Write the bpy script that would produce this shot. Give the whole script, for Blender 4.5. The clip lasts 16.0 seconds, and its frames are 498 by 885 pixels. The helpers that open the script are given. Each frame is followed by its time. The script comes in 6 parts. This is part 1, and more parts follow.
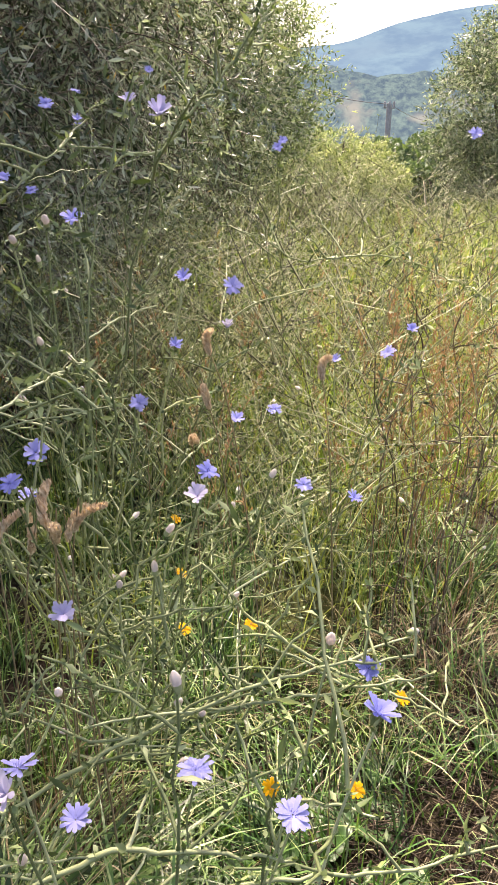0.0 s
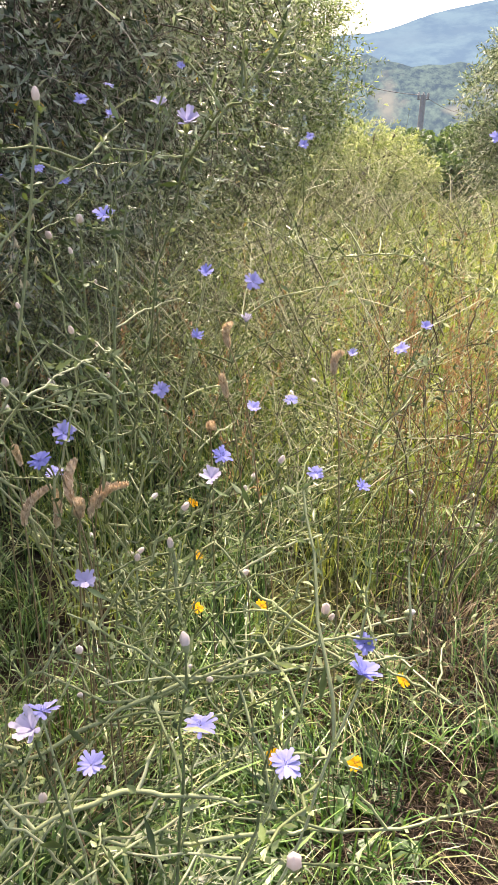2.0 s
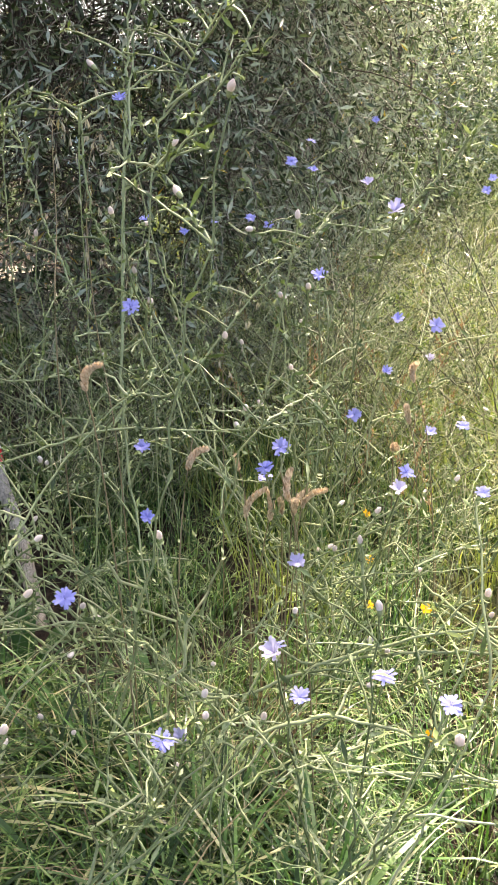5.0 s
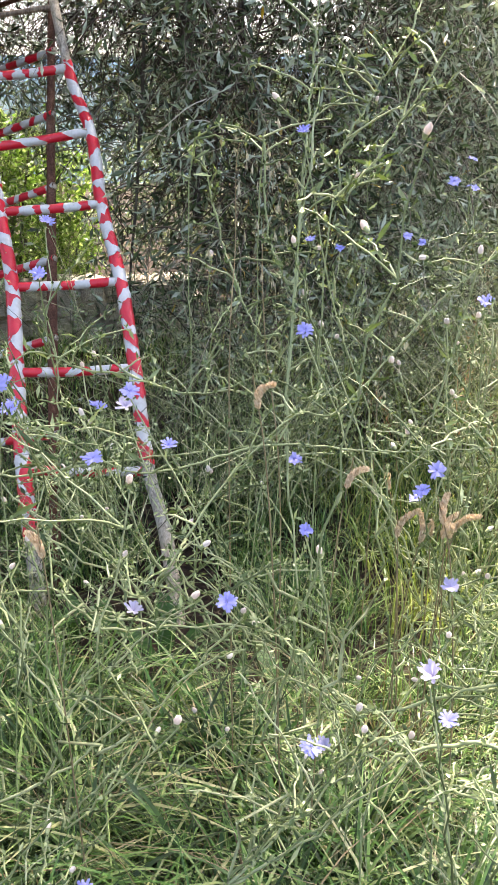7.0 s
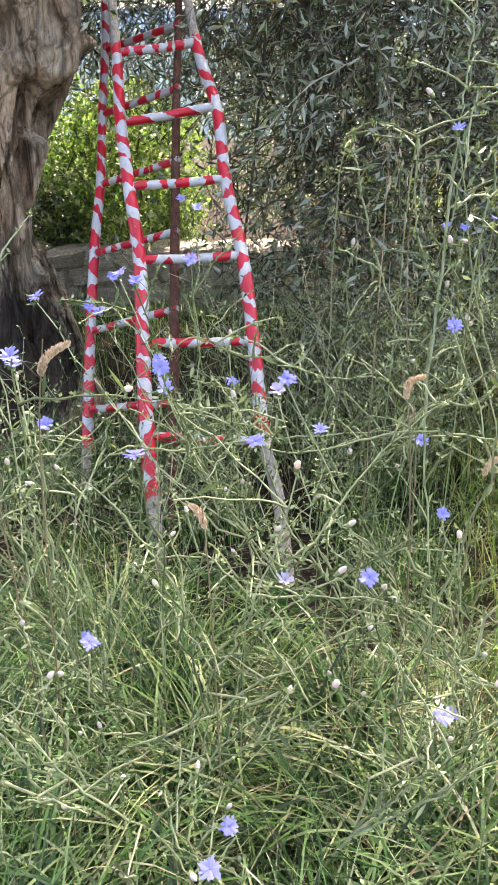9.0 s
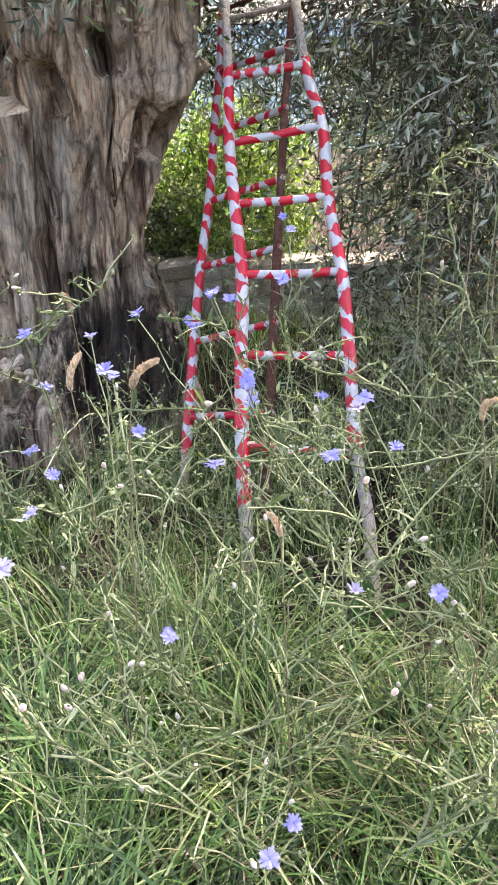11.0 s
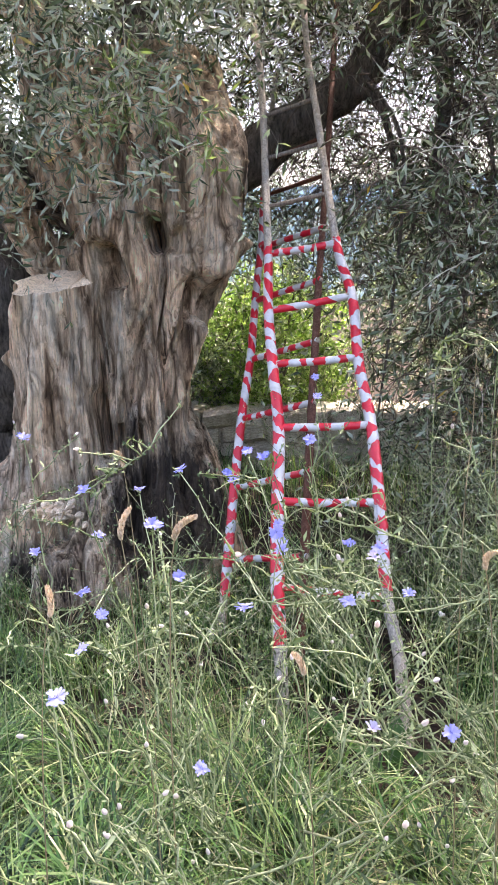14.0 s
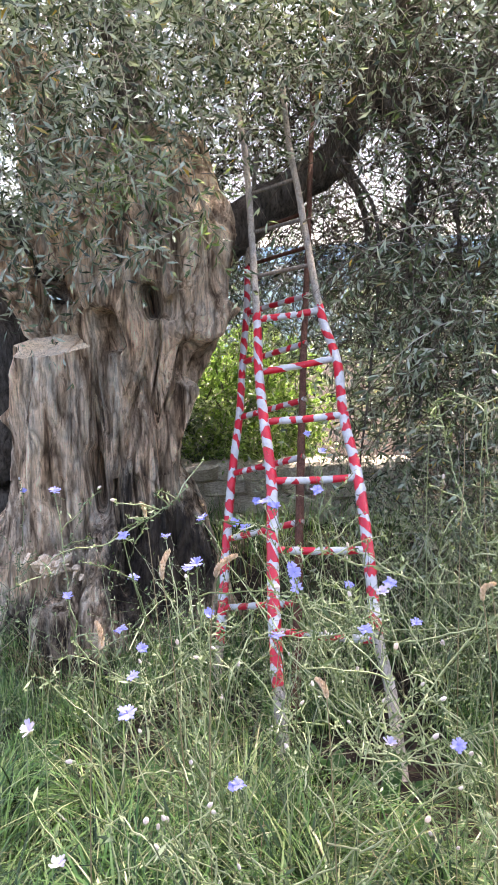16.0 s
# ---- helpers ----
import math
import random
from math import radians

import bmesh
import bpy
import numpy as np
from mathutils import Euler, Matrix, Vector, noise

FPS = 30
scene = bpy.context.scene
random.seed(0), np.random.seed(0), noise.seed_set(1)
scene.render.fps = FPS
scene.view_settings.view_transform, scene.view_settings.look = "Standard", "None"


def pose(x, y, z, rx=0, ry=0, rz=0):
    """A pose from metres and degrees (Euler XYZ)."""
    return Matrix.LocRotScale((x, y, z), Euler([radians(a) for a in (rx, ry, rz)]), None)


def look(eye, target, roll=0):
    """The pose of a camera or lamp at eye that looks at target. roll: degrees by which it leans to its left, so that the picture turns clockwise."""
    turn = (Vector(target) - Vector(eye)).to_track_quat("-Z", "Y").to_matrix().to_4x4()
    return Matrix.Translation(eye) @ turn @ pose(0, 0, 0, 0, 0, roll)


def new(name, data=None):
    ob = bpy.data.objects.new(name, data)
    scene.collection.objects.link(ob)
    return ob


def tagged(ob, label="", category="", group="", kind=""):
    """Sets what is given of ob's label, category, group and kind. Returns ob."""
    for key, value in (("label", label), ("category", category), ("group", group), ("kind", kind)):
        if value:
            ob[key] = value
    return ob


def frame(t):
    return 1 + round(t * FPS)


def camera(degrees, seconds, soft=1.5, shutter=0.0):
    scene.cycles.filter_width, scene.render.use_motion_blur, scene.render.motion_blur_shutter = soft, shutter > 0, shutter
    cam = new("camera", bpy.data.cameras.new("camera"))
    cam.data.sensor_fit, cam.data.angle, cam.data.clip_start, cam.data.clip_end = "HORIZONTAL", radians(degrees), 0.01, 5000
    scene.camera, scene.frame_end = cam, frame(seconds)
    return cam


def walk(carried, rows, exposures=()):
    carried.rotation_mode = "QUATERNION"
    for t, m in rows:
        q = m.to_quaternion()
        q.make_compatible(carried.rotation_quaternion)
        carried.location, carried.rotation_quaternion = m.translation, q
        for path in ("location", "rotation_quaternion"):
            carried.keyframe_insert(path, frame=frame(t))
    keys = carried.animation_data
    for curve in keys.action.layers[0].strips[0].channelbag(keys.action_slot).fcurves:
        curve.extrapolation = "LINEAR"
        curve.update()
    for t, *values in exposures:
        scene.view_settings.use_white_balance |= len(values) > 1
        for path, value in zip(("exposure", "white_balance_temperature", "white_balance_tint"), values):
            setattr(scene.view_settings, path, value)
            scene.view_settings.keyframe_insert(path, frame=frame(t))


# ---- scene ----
DEG = 35.67
PATH = [
    (0, (0.7421, -1.6914, 1.1529), (1.2273, -0.9036, 0.7735), 0.56),
    (0.5, (0.7413, -1.6908, 1.1512), (1.2228, -0.9017, 0.7698), 0.76),
    (1, (0.7378, -1.7007, 1.1579), (1.2134, -0.9096, 0.7732), 1.13),
    (1.5, (0.7274, -1.7225, 1.1682), (1.1965, -0.9296, 0.7795), 1.60),
    (2, (0.7195, -1.7489, 1.1753), (1.1788, -0.9519, 0.7831), 1.82),
    (2.5, (0.7211, -1.7921, 1.1986), (1.1629, -0.9858, 0.8053), 1.88),
    (3, (0.6731, -1.8510, 1.2284), (1.0926, -1.0330, 0.8348), 1.89),
    (3.5, (0.6157, -1.8930, 1.2609), (1.0109, -1.0632, 0.8669), 2.13),
    (3.7, (0.6046, -1.9005, 1.2621), (0.9869, -1.0640, 0.8697), 1.94),
    (5.8, (0.5546, -1.9483, 1.2915), (0.7584, -1.0433, 0.9182), -0.31),
    (6, (0.5447, -1.9462, 1.2939), (0.7339, -1.0375, 0.9218), -0.15),
    (6.5, (0.5293, -1.9535, 1.3040), (0.6817, -1.0376, 0.9326), -0.06),
    (7, (0.5146, -1.9593, 1.3132), (0.6316, -1.0391, 0.9397), -0.25),
    (7.5, (0.4931, -1.9660, 1.3291), (0.5818, -1.0457, 0.9479), -0.17),
    (8, (0.4694, -1.9770, 1.3411), (0.5291, -1.0584, 0.9503), -0.47),
    (8.5, (0.4395, -1.9940, 1.3613), (0.4732, -1.0808, 0.9552), -0.66),
    (9, (0.4103, -2.0130, 1.3780), (0.4199, -1.1050, 0.9589), -0.68),
    (9.5, (0.4084, -2.0143, 1.3918), (0.3816, -1.1119, 0.9616), -1.28),
    (9.7, (0.4097, -2.0135, 1.3929), (0.3697, -1.1123, 0.9613), -1.33),
    (11.8, (0.4812, -2.1291, 1.4290), (0.3204, -1.2128, 1.0622), -2.25),
    (12, (0.4851, -2.1460, 1.4355), (0.3200, -1.2258, 1.0805), -2.23),
    (12.5, (0.4954, -2.1816, 1.4567), (0.3238, -1.2517, 1.1315), -2.21),
    (13, (0.4969, -2.1960, 1.4713), (0.3190, -1.2564, 1.1787), -2.35),
    (13.5, (0.4972, -2.2006, 1.4803), (0.3150, -1.2528, 1.2185), -2.48),
    (14, (0.5033, -2.2132, 1.4859), (0.3200, -1.2586, 1.2512), -2.51),
    (14.5, (0.4926, -2.2307, 1.4900), (0.3150, -1.2702, 1.2760), -2.63),
    (15, (0.4479, -2.2856, 1.5057), (0.2844, -1.3191, 1.3080), -2.61),
    (15.5, (0.4244, -2.3706, 1.5172), (0.2752, -1.3986, 1.3353), -2.55),
    (16, (0.4195, -2.4217, 1.5228), (0.2821, -1.4451, 1.3573), -2.47),
]
EXPOSURES = [(0, 1.66, 7600, 21), (3.5, 1.93, 7650, 20), (6, 2.42, 7350, 15), (9.5, 2.66, 7200, 20), (16, 2.78, 6950, 23)]
cam = camera(DEG, 16.0, soft=0.55)
walk(cam, [(t, look(eye, target, roll)) for t, eye, target, roll in PATH], EXPOSURES)

# ---- world and sun ----
SUN_AZ, SUN_EL = radians(25), radians(60)
world = bpy.data.worlds.new("sky")
scene.world = world
world.use_nodes = True
wn = world.node_tree
sky = wn.nodes.new("ShaderNodeTexSky")
sky.sky_type, sky.sun_disc = "NISHITA", False
sky.sun_elevation, sky.sun_rotation = SUN_EL, SUN_AZ
sky.dust_density, sky.air_density, sky.ozone_density = 4.0, 1.0, 0.8
back = wn.nodes["Background"]
back.inputs["Strength"].default_value = 0.138
wn.links.new(sky.outputs[0], back.inputs["Color"])
sun_data = bpy.data.lights.new("sun", "SUN")
sun_data.energy, sun_data.angle, sun_data.color = 4.3, radians(1.0), (1.0, 0.95, 0.86)
sun = new("sun", sun_data)
to_sun = Vector((math.sin(SUN_AZ) * math.cos(SUN_EL), math.cos(SUN_AZ) * math.cos(SUN_EL), math.sin(SUN_EL)))
sun.matrix_world = look(to_sun * 50, (0, 0, 0))

# ---- mesh helpers ----
rng = np.random.default_rng(7)


def mesh_of(name, verts, faces, mats, which=None, smooth=False):
    """A mesh from arrays: verts (n, 3), faces (m, 3) or (m, 4)."""
    verts, faces = np.asarray(verts, np.float32), np.asarray(faces, np.int32)
    me = bpy.data.meshes.new(name)
    k = faces.shape[1]
    me.vertices.add(len(verts))
    me.vertices.foreach_set("co", verts.ravel())
    me.loops.add(faces.size)
    me.loops.foreach_set("vertex_index", faces.ravel())
    me.polygons.add(len(faces))
    me.polygons.foreach_set("loop_start", np.arange(0, faces.size, k, dtype=np.int32))
    if which is not None:
        me.polygons.foreach_set("material_index", np.asarray(which, np.int32))
    if smooth:
        me.polygons.foreach_set("use_smooth", np.ones(len(faces), bool))
    me.update(calc_edges=True)
    for m in (mats if isinstance(mats, (list, tuple)) else [mats]):
        me.materials.append(m)
    return me


def thing(name, at=(0, 0, 0)):
    """An empty that carries the parts of one thing."""
    ob = new(name)
    ob.location = at
    ob.empty_display_size = 0.1
    return ob


def part(name, me, parent, label="", m=None):
    """One mesh object under a thing or a part; the mesh is in the parent's own space."""
    ob = new(name, me)
    ob.parent = parent
    if m is not None:
        ob.matrix_basis = m
    return tagged(ob, label)


def join(chunks):
    """Several (verts, faces) into one pair."""
    v, f, n = [], [], 0
    for a, b in chunks:
        v.append(np.asarray(a, float))
        f.append(np.asarray(b, int) + n)
        n += len(a)
    return np.concatenate(v), np.concatenate(f)


def hash3(i, j, k):
    h = (i * 374761393 + j * 668265263 + k * 2147483647 + 12345) & 0xFFFFFFFF
    h = ((h ^ (h >> 13)) * 1274126177) & 0xFFFFFFFF
    return ((h ^ (h >> 16)) & 0xFFFF) / 65535.0


def vnoise(p):
    """Smooth value noise in -1..1 at the points p (n, 3)."""
    p = np.asarray(p, float)
    q = np.floor(p).astype(np.int64)
    u = p - q
    u = u * u * (3 - 2 * u)
    out = 0
    for a in (0, 1):
        for b in (0, 1):
            for c in (0, 1):
                w = (u[:, 0] if a else 1 - u[:, 0]) * (u[:, 1] if b else 1 - u[:, 1]) * (u[:, 2] if c else 1 - u[:, 2])
                out = out + w * hash3(q[:, 0] + a, q[:, 1] + b, q[:, 2] + c)
    return out * 2 - 1


def fbm(p, octaves=3):
    p = np.asarray(p, float)
    return sum(vnoise(p * 2 ** o + 17 * o) / 2 ** o for o in range(octaves))


def unit(a):
    return a / np.maximum(np.linalg.norm(a, axis=-1, keepdims=True), 1e-9)


def tubes(paths, radii, sides=3, cap=False):
    """Tubes along paths (m, k, 3) with radii (m, k): verts and quads."""
    paths, radii = np.asarray(paths, float), np.asarray(radii, float)
    m, k, _ = paths.shape
    tang = unit(np.gradient(paths, axis=1))
    ref = np.where(np.abs(tang[..., 2:3]) > 0.92, [1.0, 0, 0], [0, 0, 1.0])
    a = unit(np.cross(tang, ref))
    b = np.cross(tang, a)
    ang = np.arange(sides) * 2 * math.pi / sides
    v = paths[:, :, None] + radii[:, :, None, None] * (np.cos(ang)[:, None] * a[:, :, None] + np.sin(ang)[:, None] * b[:, :, None])
    idx = np.arange(m * k * sides).reshape(m, k, sides)
    nxt = np.roll(idx, -1, axis=2)
    f = np.stack([idx[:, :-1], nxt[:, :-1], nxt[:, 1:], idx[:, 1:]], -1).reshape(-1, 4)
    return v.reshape(-1, 3), f


def smooth_path(points, n):
    """A Catmull-Rom path of n points through the given ones."""
    p = np.asarray(points, float)
    p = np.vstack([2 * p[0] - p[1], p, 2 * p[-1] - p[-2]])
    s = np.linspace(0, len(p) - 3 - 1e-6, n)
    i = s.astype(int)
    u = (s - i)[:, None]
    a, b, c, d = p[i], p[i + 1], p[i + 2], p[i + 3]
    return 0.5 * (2 * b + (c - a) * u + (2 * a - 5 * b + 4 * c - d) * u ** 2 + (3 * b - a - 3 * c + d) * u ** 3)


def leaves(base, way, normal, length, width, fold=0.18):
    """Lance-shaped leaves, folded along the middle: two quads each."""
    n = len(base)
    way = unit(way)
    side = unit(np.cross(way, normal))
    up = np.cross(side, way)
    L, W = np.broadcast_to(length, n)[:, None], np.broadcast_to(width, n)[:, None]
    bend = rng.uniform(-0.16, 0.16, (n, 1)) * L
    mid = base + way * L * 0.5 + up * (bend * 0.6)
    v = np.stack([base, mid - side * W / 2 + up * W * fold, base + way * L + up * bend * -0.4, mid + side * W / 2 + up * W * fold, mid], 1)
    o = np.arange(n)[:, None] * 5
    f = np.concatenate([o + [[0, 1, 4]], o + [[1, 2, 4]], o + [[2, 3, 4]], o + [[3, 0, 4]]], 1).reshape(-1, 3)
    return v.reshape(-1, 3), f


def twigs(start, way, length, droop, stations, leaf_len, leaf_wid, thick=0.0020, per=2):
    """Hanging twigs with leaves along them. Returns leaf and twig (verts, faces)."""
    m = len(start)
    s = np.linspace(0, 1, stations)
    wob = rng.normal(0, 0.05, (m, 1, 3)) * np.sin(s * 3.1)[None, :, None]
    pts = start[:, None] + (way[:, None] * s[None, :, None] + wob + np.array([0, 0, -1.0]) * (droop[:, None, None] * s[None, :, None] ** 2)) * length[:, None, None]
    tang = unit(np.gradient(pts, axis=1))
    rad = thick * (1.15 - s)[None, :] * np.ones((m, 1))
    tv, tf = tubes(pts, rad, 3)
    base = np.repeat(pts[:, 1:].reshape(-1, 3), per, axis=0)
    tg = np.repeat(tang[:, 1:].reshape(-1, 3), per, axis=0)
    r = unit(rng.normal(size=tg.shape))
    out = unit(r - tg * (r * tg).sum(1, keepdims=True))
    way2 = unit(tg * rng.uniform(0.3, 1.0, (len(tg), 1)) + out * 0.85)
    ln = leaf_len * rng.uniform(0.6, 1.2, len(tg))
    lv, lf = leaves(base, way2, unit(rng.normal(size=tg.shape)), ln, leaf_wid * rng.uniform(0.7, 1.2, len(tg)))
    return (lv, lf), (tv, tf)


# ---- materials ----
def material(name, rough=0.6, spec=0.3):
    m = bpy.data.materials.new(name)
    m.use_nodes = True
    b = m.node_tree.nodes["Principled BSDF"]
    b.inputs["Roughness"].default_value = rough
    b.inputs["Specular IOR Level"].default_value = spec
    return m, m.node_tree, b


def ramp(nt, source, stops):
    r = nt.nodes.new("ShaderNodeValToRGB")
    els = r.color_ramp.elements
    while len(els) < len(stops):
        els.new(0.5)
    for e, (pos, col) in zip(els, stops):
        e.position, e.color = pos, (*col, 1)
    nt.links.new(source, r.inputs["Fac"])
    return r.outputs["Color"]


def noise_tex(nt, scale, detail=4, stretch=None, rough=0.55, twist=0.0):
    n = nt.nodes.new("ShaderNodeTexNoise")
    n.inputs["Scale"].default_value, n.inputs["Detail"].default_value, n.inputs["Roughness"].default_value = scale, detail, rough
    n.inputs["Distortion"].default_value = twist
    tc = nt.nodes.new("ShaderNodeTexCoord")
    if stretch:
        mp = nt.nodes.new("ShaderNodeMapping")
        mp.inputs["Scale"].default_value = stretch
        nt.links.new(tc.outputs["Object"], mp.inputs["Vector"])
        nt.links.new(mp.outputs[0], n.inputs["Vector"])
    else:
        nt.links.new(tc.outputs["Object"], n.inputs["Vector"])
    return n.outputs["Fac"]


def mix_col(nt, fac, a, b, mode="MIX"):
    m = nt.nodes.new("ShaderNodeMix")
    m.data_type, m.blend_type = "RGBA", mode
    for sock, val in (("Factor", fac), ("A", a), ("B", b)):
        s = [i for i in m.inputs if i.name == sock and (i.type == "RGBA" or sock == "Factor")][0]
        if isinstance(val, (int, float)):
            s.default_value = val
        elif isinstance(val, tuple):
            s.default_value = (*val, 1)
        else:
            nt.links.new(val, s)
    return [o for o in m.outputs if o.type == "RGBA"][0]


def bump(nt, bsdf, height, strength, dist):
    b = nt.nodes.new("ShaderNodeBump")
    b.inputs["Strength"].default_value, b.inputs["Distance"].default_value = strength, dist
    nt.links.new(height, b.inputs["Height"])
    nt.links.new(b.outputs[0], bsdf.inputs["Normal"])


def island(nt):
    return nt.nodes.new("ShaderNodeNewGeometry").outputs["Random Per Island"]


def leafy(name, stops, rough=0.45, spec=0.4, through_col=None, share=0.35, patch=None):
    """Thin leaf: colour by piece, with light passing through it."""
    m, nt, b = material(name, rough, spec)
    col = ramp(nt, island(nt), stops)
    if patch:
        big = noise_tex(nt, patch[0], 3)
        col = mix_col(nt, ramp(nt, big, [(0.38, (0, 0, 0)), (0.62, (1, 1, 1))]), col, mix_col(nt, patch[2], col, patch[1]))
    fine = noise_tex(nt, 60, 3)
    col = mix_col(nt, 0.5, col, mix_col(nt, 1.0, col, ramp(nt, fine, [(0.3, (0.55, 0.55, 0.5)), (0.7, (1.3, 1.3, 1.2))]), "MULTIPLY"))
    nt.links.new(col, b.inputs["Base Color"])
    tr = nt.nodes.new("ShaderNodeBsdfTranslucent")
    tint = mix_col(nt, 1.0, col, through_col or (1.1, 1.15, 0.5), "MULTIPLY")
    nt.links.new(tint, tr.inputs["Color"])
    mx = nt.nodes.new("ShaderNodeMixShader")
    mx.inputs[0].default_value = share
    out = nt.nodes["Material Output"]
    nt.links.new(b.outputs[0], mx.inputs[1])
    nt.links.new(tr.outputs[0], mx.inputs[2])
    nt.links.new(mx.outputs[0], out.inputs["Surface"])
    return m


OLIVE = leafy("olive_leaf", [(0.0, (0.020, 0.032, 0.016)), (0.34, (0.075, 0.105, 0.055)), (0.50, (0.16, 0.20, 0.115)), (0.56, (0.46, 0.50, 0.43)), (0.985, (0.36, 0.40, 0.33)), (1.0, (0.6, 0.36, 0.02))], 0.35, 0.45, (1.0, 1.12, 0.7), 0.32)
# darker copy of the olive leaf, with the crown's shade put into its colour
OLIVE_SHADE_TINT = leafy("olive_leaf_shade_tint", [(0.0, (0.022, 0.036, 0.016)), (0.5, (0.085, 0.120, 0.055)), (0.66, (0.16, 0.205, 0.105)), (0.72, (0.42, 0.46, 0.38)), (0.99, (0.32, 0.37, 0.28)), (1.0, (0.6, 0.36, 0.02))], 0.35, 0.45, (1.0, 1.12, 0.7), 0.30)
OLIVE_LIGHT = leafy("olive_leaf_light", [(0.0, (0.035, 0.055, 0.028)), (0.45, (0.11, 0.155, 0.085)), (0.55, (0.20, 0.25, 0.15)), (0.70, (0.46, 0.50, 0.42)), (1.0, (0.30, 0.36, 0.25))], 0.38, 0.5, (1.05, 1.15, 0.65), 0.32)
OLIVE_YOUNG = leafy("olive_leaf_young", [(0.0, (0.05, 0.075, 0.03)), (0.45, (0.15, 0.205, 0.085)), (0.6, (0.26, 0.32, 0.15)), (0.72, (0.50, 0.54, 0.42)), (1.0, (0.34, 0.41, 0.24))], 0.38, 0.5, (1.05, 1.2, 0.55), 0.36)
BUSH = leafy("bush_leaf", [(0.0, (0.09, 0.155, 0.04)), (0.5, (0.21, 0.32, 0.09)), (0.8, (0.37, 0.47, 0.19)), (1.0, (0.55, 0.60, 0.36))], 0.4, 0.4, (1.0, 1.2, 0.5), 0.38)
SHRUB = leafy("pale_shrub_leaf", [(0.0, (0.17, 0.215, 0.09)), (0.5, (0.34, 0.39, 0.205)), (1.0, (0.60, 0.61, 0.44))], 0.42, 0.4, (1.05, 1.15, 0.6), 0.36)
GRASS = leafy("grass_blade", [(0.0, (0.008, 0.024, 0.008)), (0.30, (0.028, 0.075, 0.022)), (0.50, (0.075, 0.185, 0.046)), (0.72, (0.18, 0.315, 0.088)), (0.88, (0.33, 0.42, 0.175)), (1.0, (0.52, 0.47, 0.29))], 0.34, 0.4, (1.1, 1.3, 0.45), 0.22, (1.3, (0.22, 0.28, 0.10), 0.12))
MEADOW = leafy("meadow_blade", [(0.0, (0.09, 0.19, 0.03)), (0.4, (0.21, 0.34, 0.06)), (0.72, (0.36, 0.43, 0.12)), (1.0, (0.58, 0.54, 0.28))], 0.42, 0.4, (1.15, 1.25, 0.4), 0.36, (0.9, (0.44, 0.42, 0.22), 0.5))
STRAW = leafy("straw", [(0.0, (0.16, 0.11, 0.065)), (0.5, (0.27, 0.21, 0.125)), (1.0, (0.42, 0.36, 0.23))], 0.5, 0.35, (1.1, 1.0, 0.7), 0.25)
SEED = leafy("seed_husk", [(0.0, (0.60, 0.46, 0.33)), (0.5, (0.76, 0.61, 0.46)), (1.0, (0.90, 0.78, 0.62))], 0.6, 0.2, (1.05, 0.95, 0.75), 0.3)
STEM = leafy("chicory_stem", [(0.0, (0.10, 0.13, 0.055)), (0.5, (0.26, 0.305, 0.15)), (1.0, (0.50, 0.53, 0.33))], 0.45, 0.35, (1.1, 1.15, 0.6), 0.10)
LEAFLET = leafy("stem_leaflet", [(0.0, (0.035, 0.06, 0.02)), (0.5, (0.15, 0.205, 0.085)), (1.0, (0.42, 0.47, 0.27))], 0.42, 0.4, (1.1, 1.2, 0.5), 0.2)
TANGLE = leafy("dry_stem", [(0.0, (0.035, 0.026, 0.018)), (0.38, (0.09, 0.08, 0.045)), (0.46, (0.30, 0.34, 0.17)), (1.0, (0.56, 0.53, 0.37))], 0.42, 0.4, (1.1, 1.1, 0.5), 0.08)
WEED = leafy("weed_leaf", [(0.0, (0.03, 0.085, 0.022)), (1.0, (0.07, 0.16, 0.045))], 0.4, 0.4, (1.1, 1.3, 0.35), 0.35)
FAR_LEAF = leafy("far_leaf", [(0.0, (0.07, 0.105, 0.07)), (0.6, (0.13, 0.18, 0.11)), (1.0, (0.21, 0.27, 0.17))], 0.6, 0.2, (1.1, 1.3, 0.4), 0.25)
RUST = leafy("rusty_grass", [(0.0, (0.28, 0.16, 0.09)), (0.6, (0.42, 0.26, 0.15)), (1.0, (0.56, 0.40, 0.25))], 0.6, 0.2, (1.1, 0.9, 0.6), 0.3)
BROWN = leafy("brown_stem", [(0.0, (0.075, 0.055, 0.036)), (1.0, (0.17, 0.13, 0.085))], 0.5, 0.35, (1, 1, 1), 0.05)
# olive twig again, its brown darkened to imitate the shade under the crown
TWIG_SHADE_TINT = leafy("shaded_twig", [(0.0, (0.045, 0.034, 0.028)), (0.7, (0.13, 0.10, 0.08)), (1.0, (0.30, 0.26, 0.21))], 0.8, 0.2, (1, 1, 1), 0.02)
TWIG = leafy("olive_twig", [(0.0, (0.20, 0.17, 0.14)), (1.0, (0.56, 0.51, 0.44))], 0.8, 0.2, (1, 1, 1), 0.02)


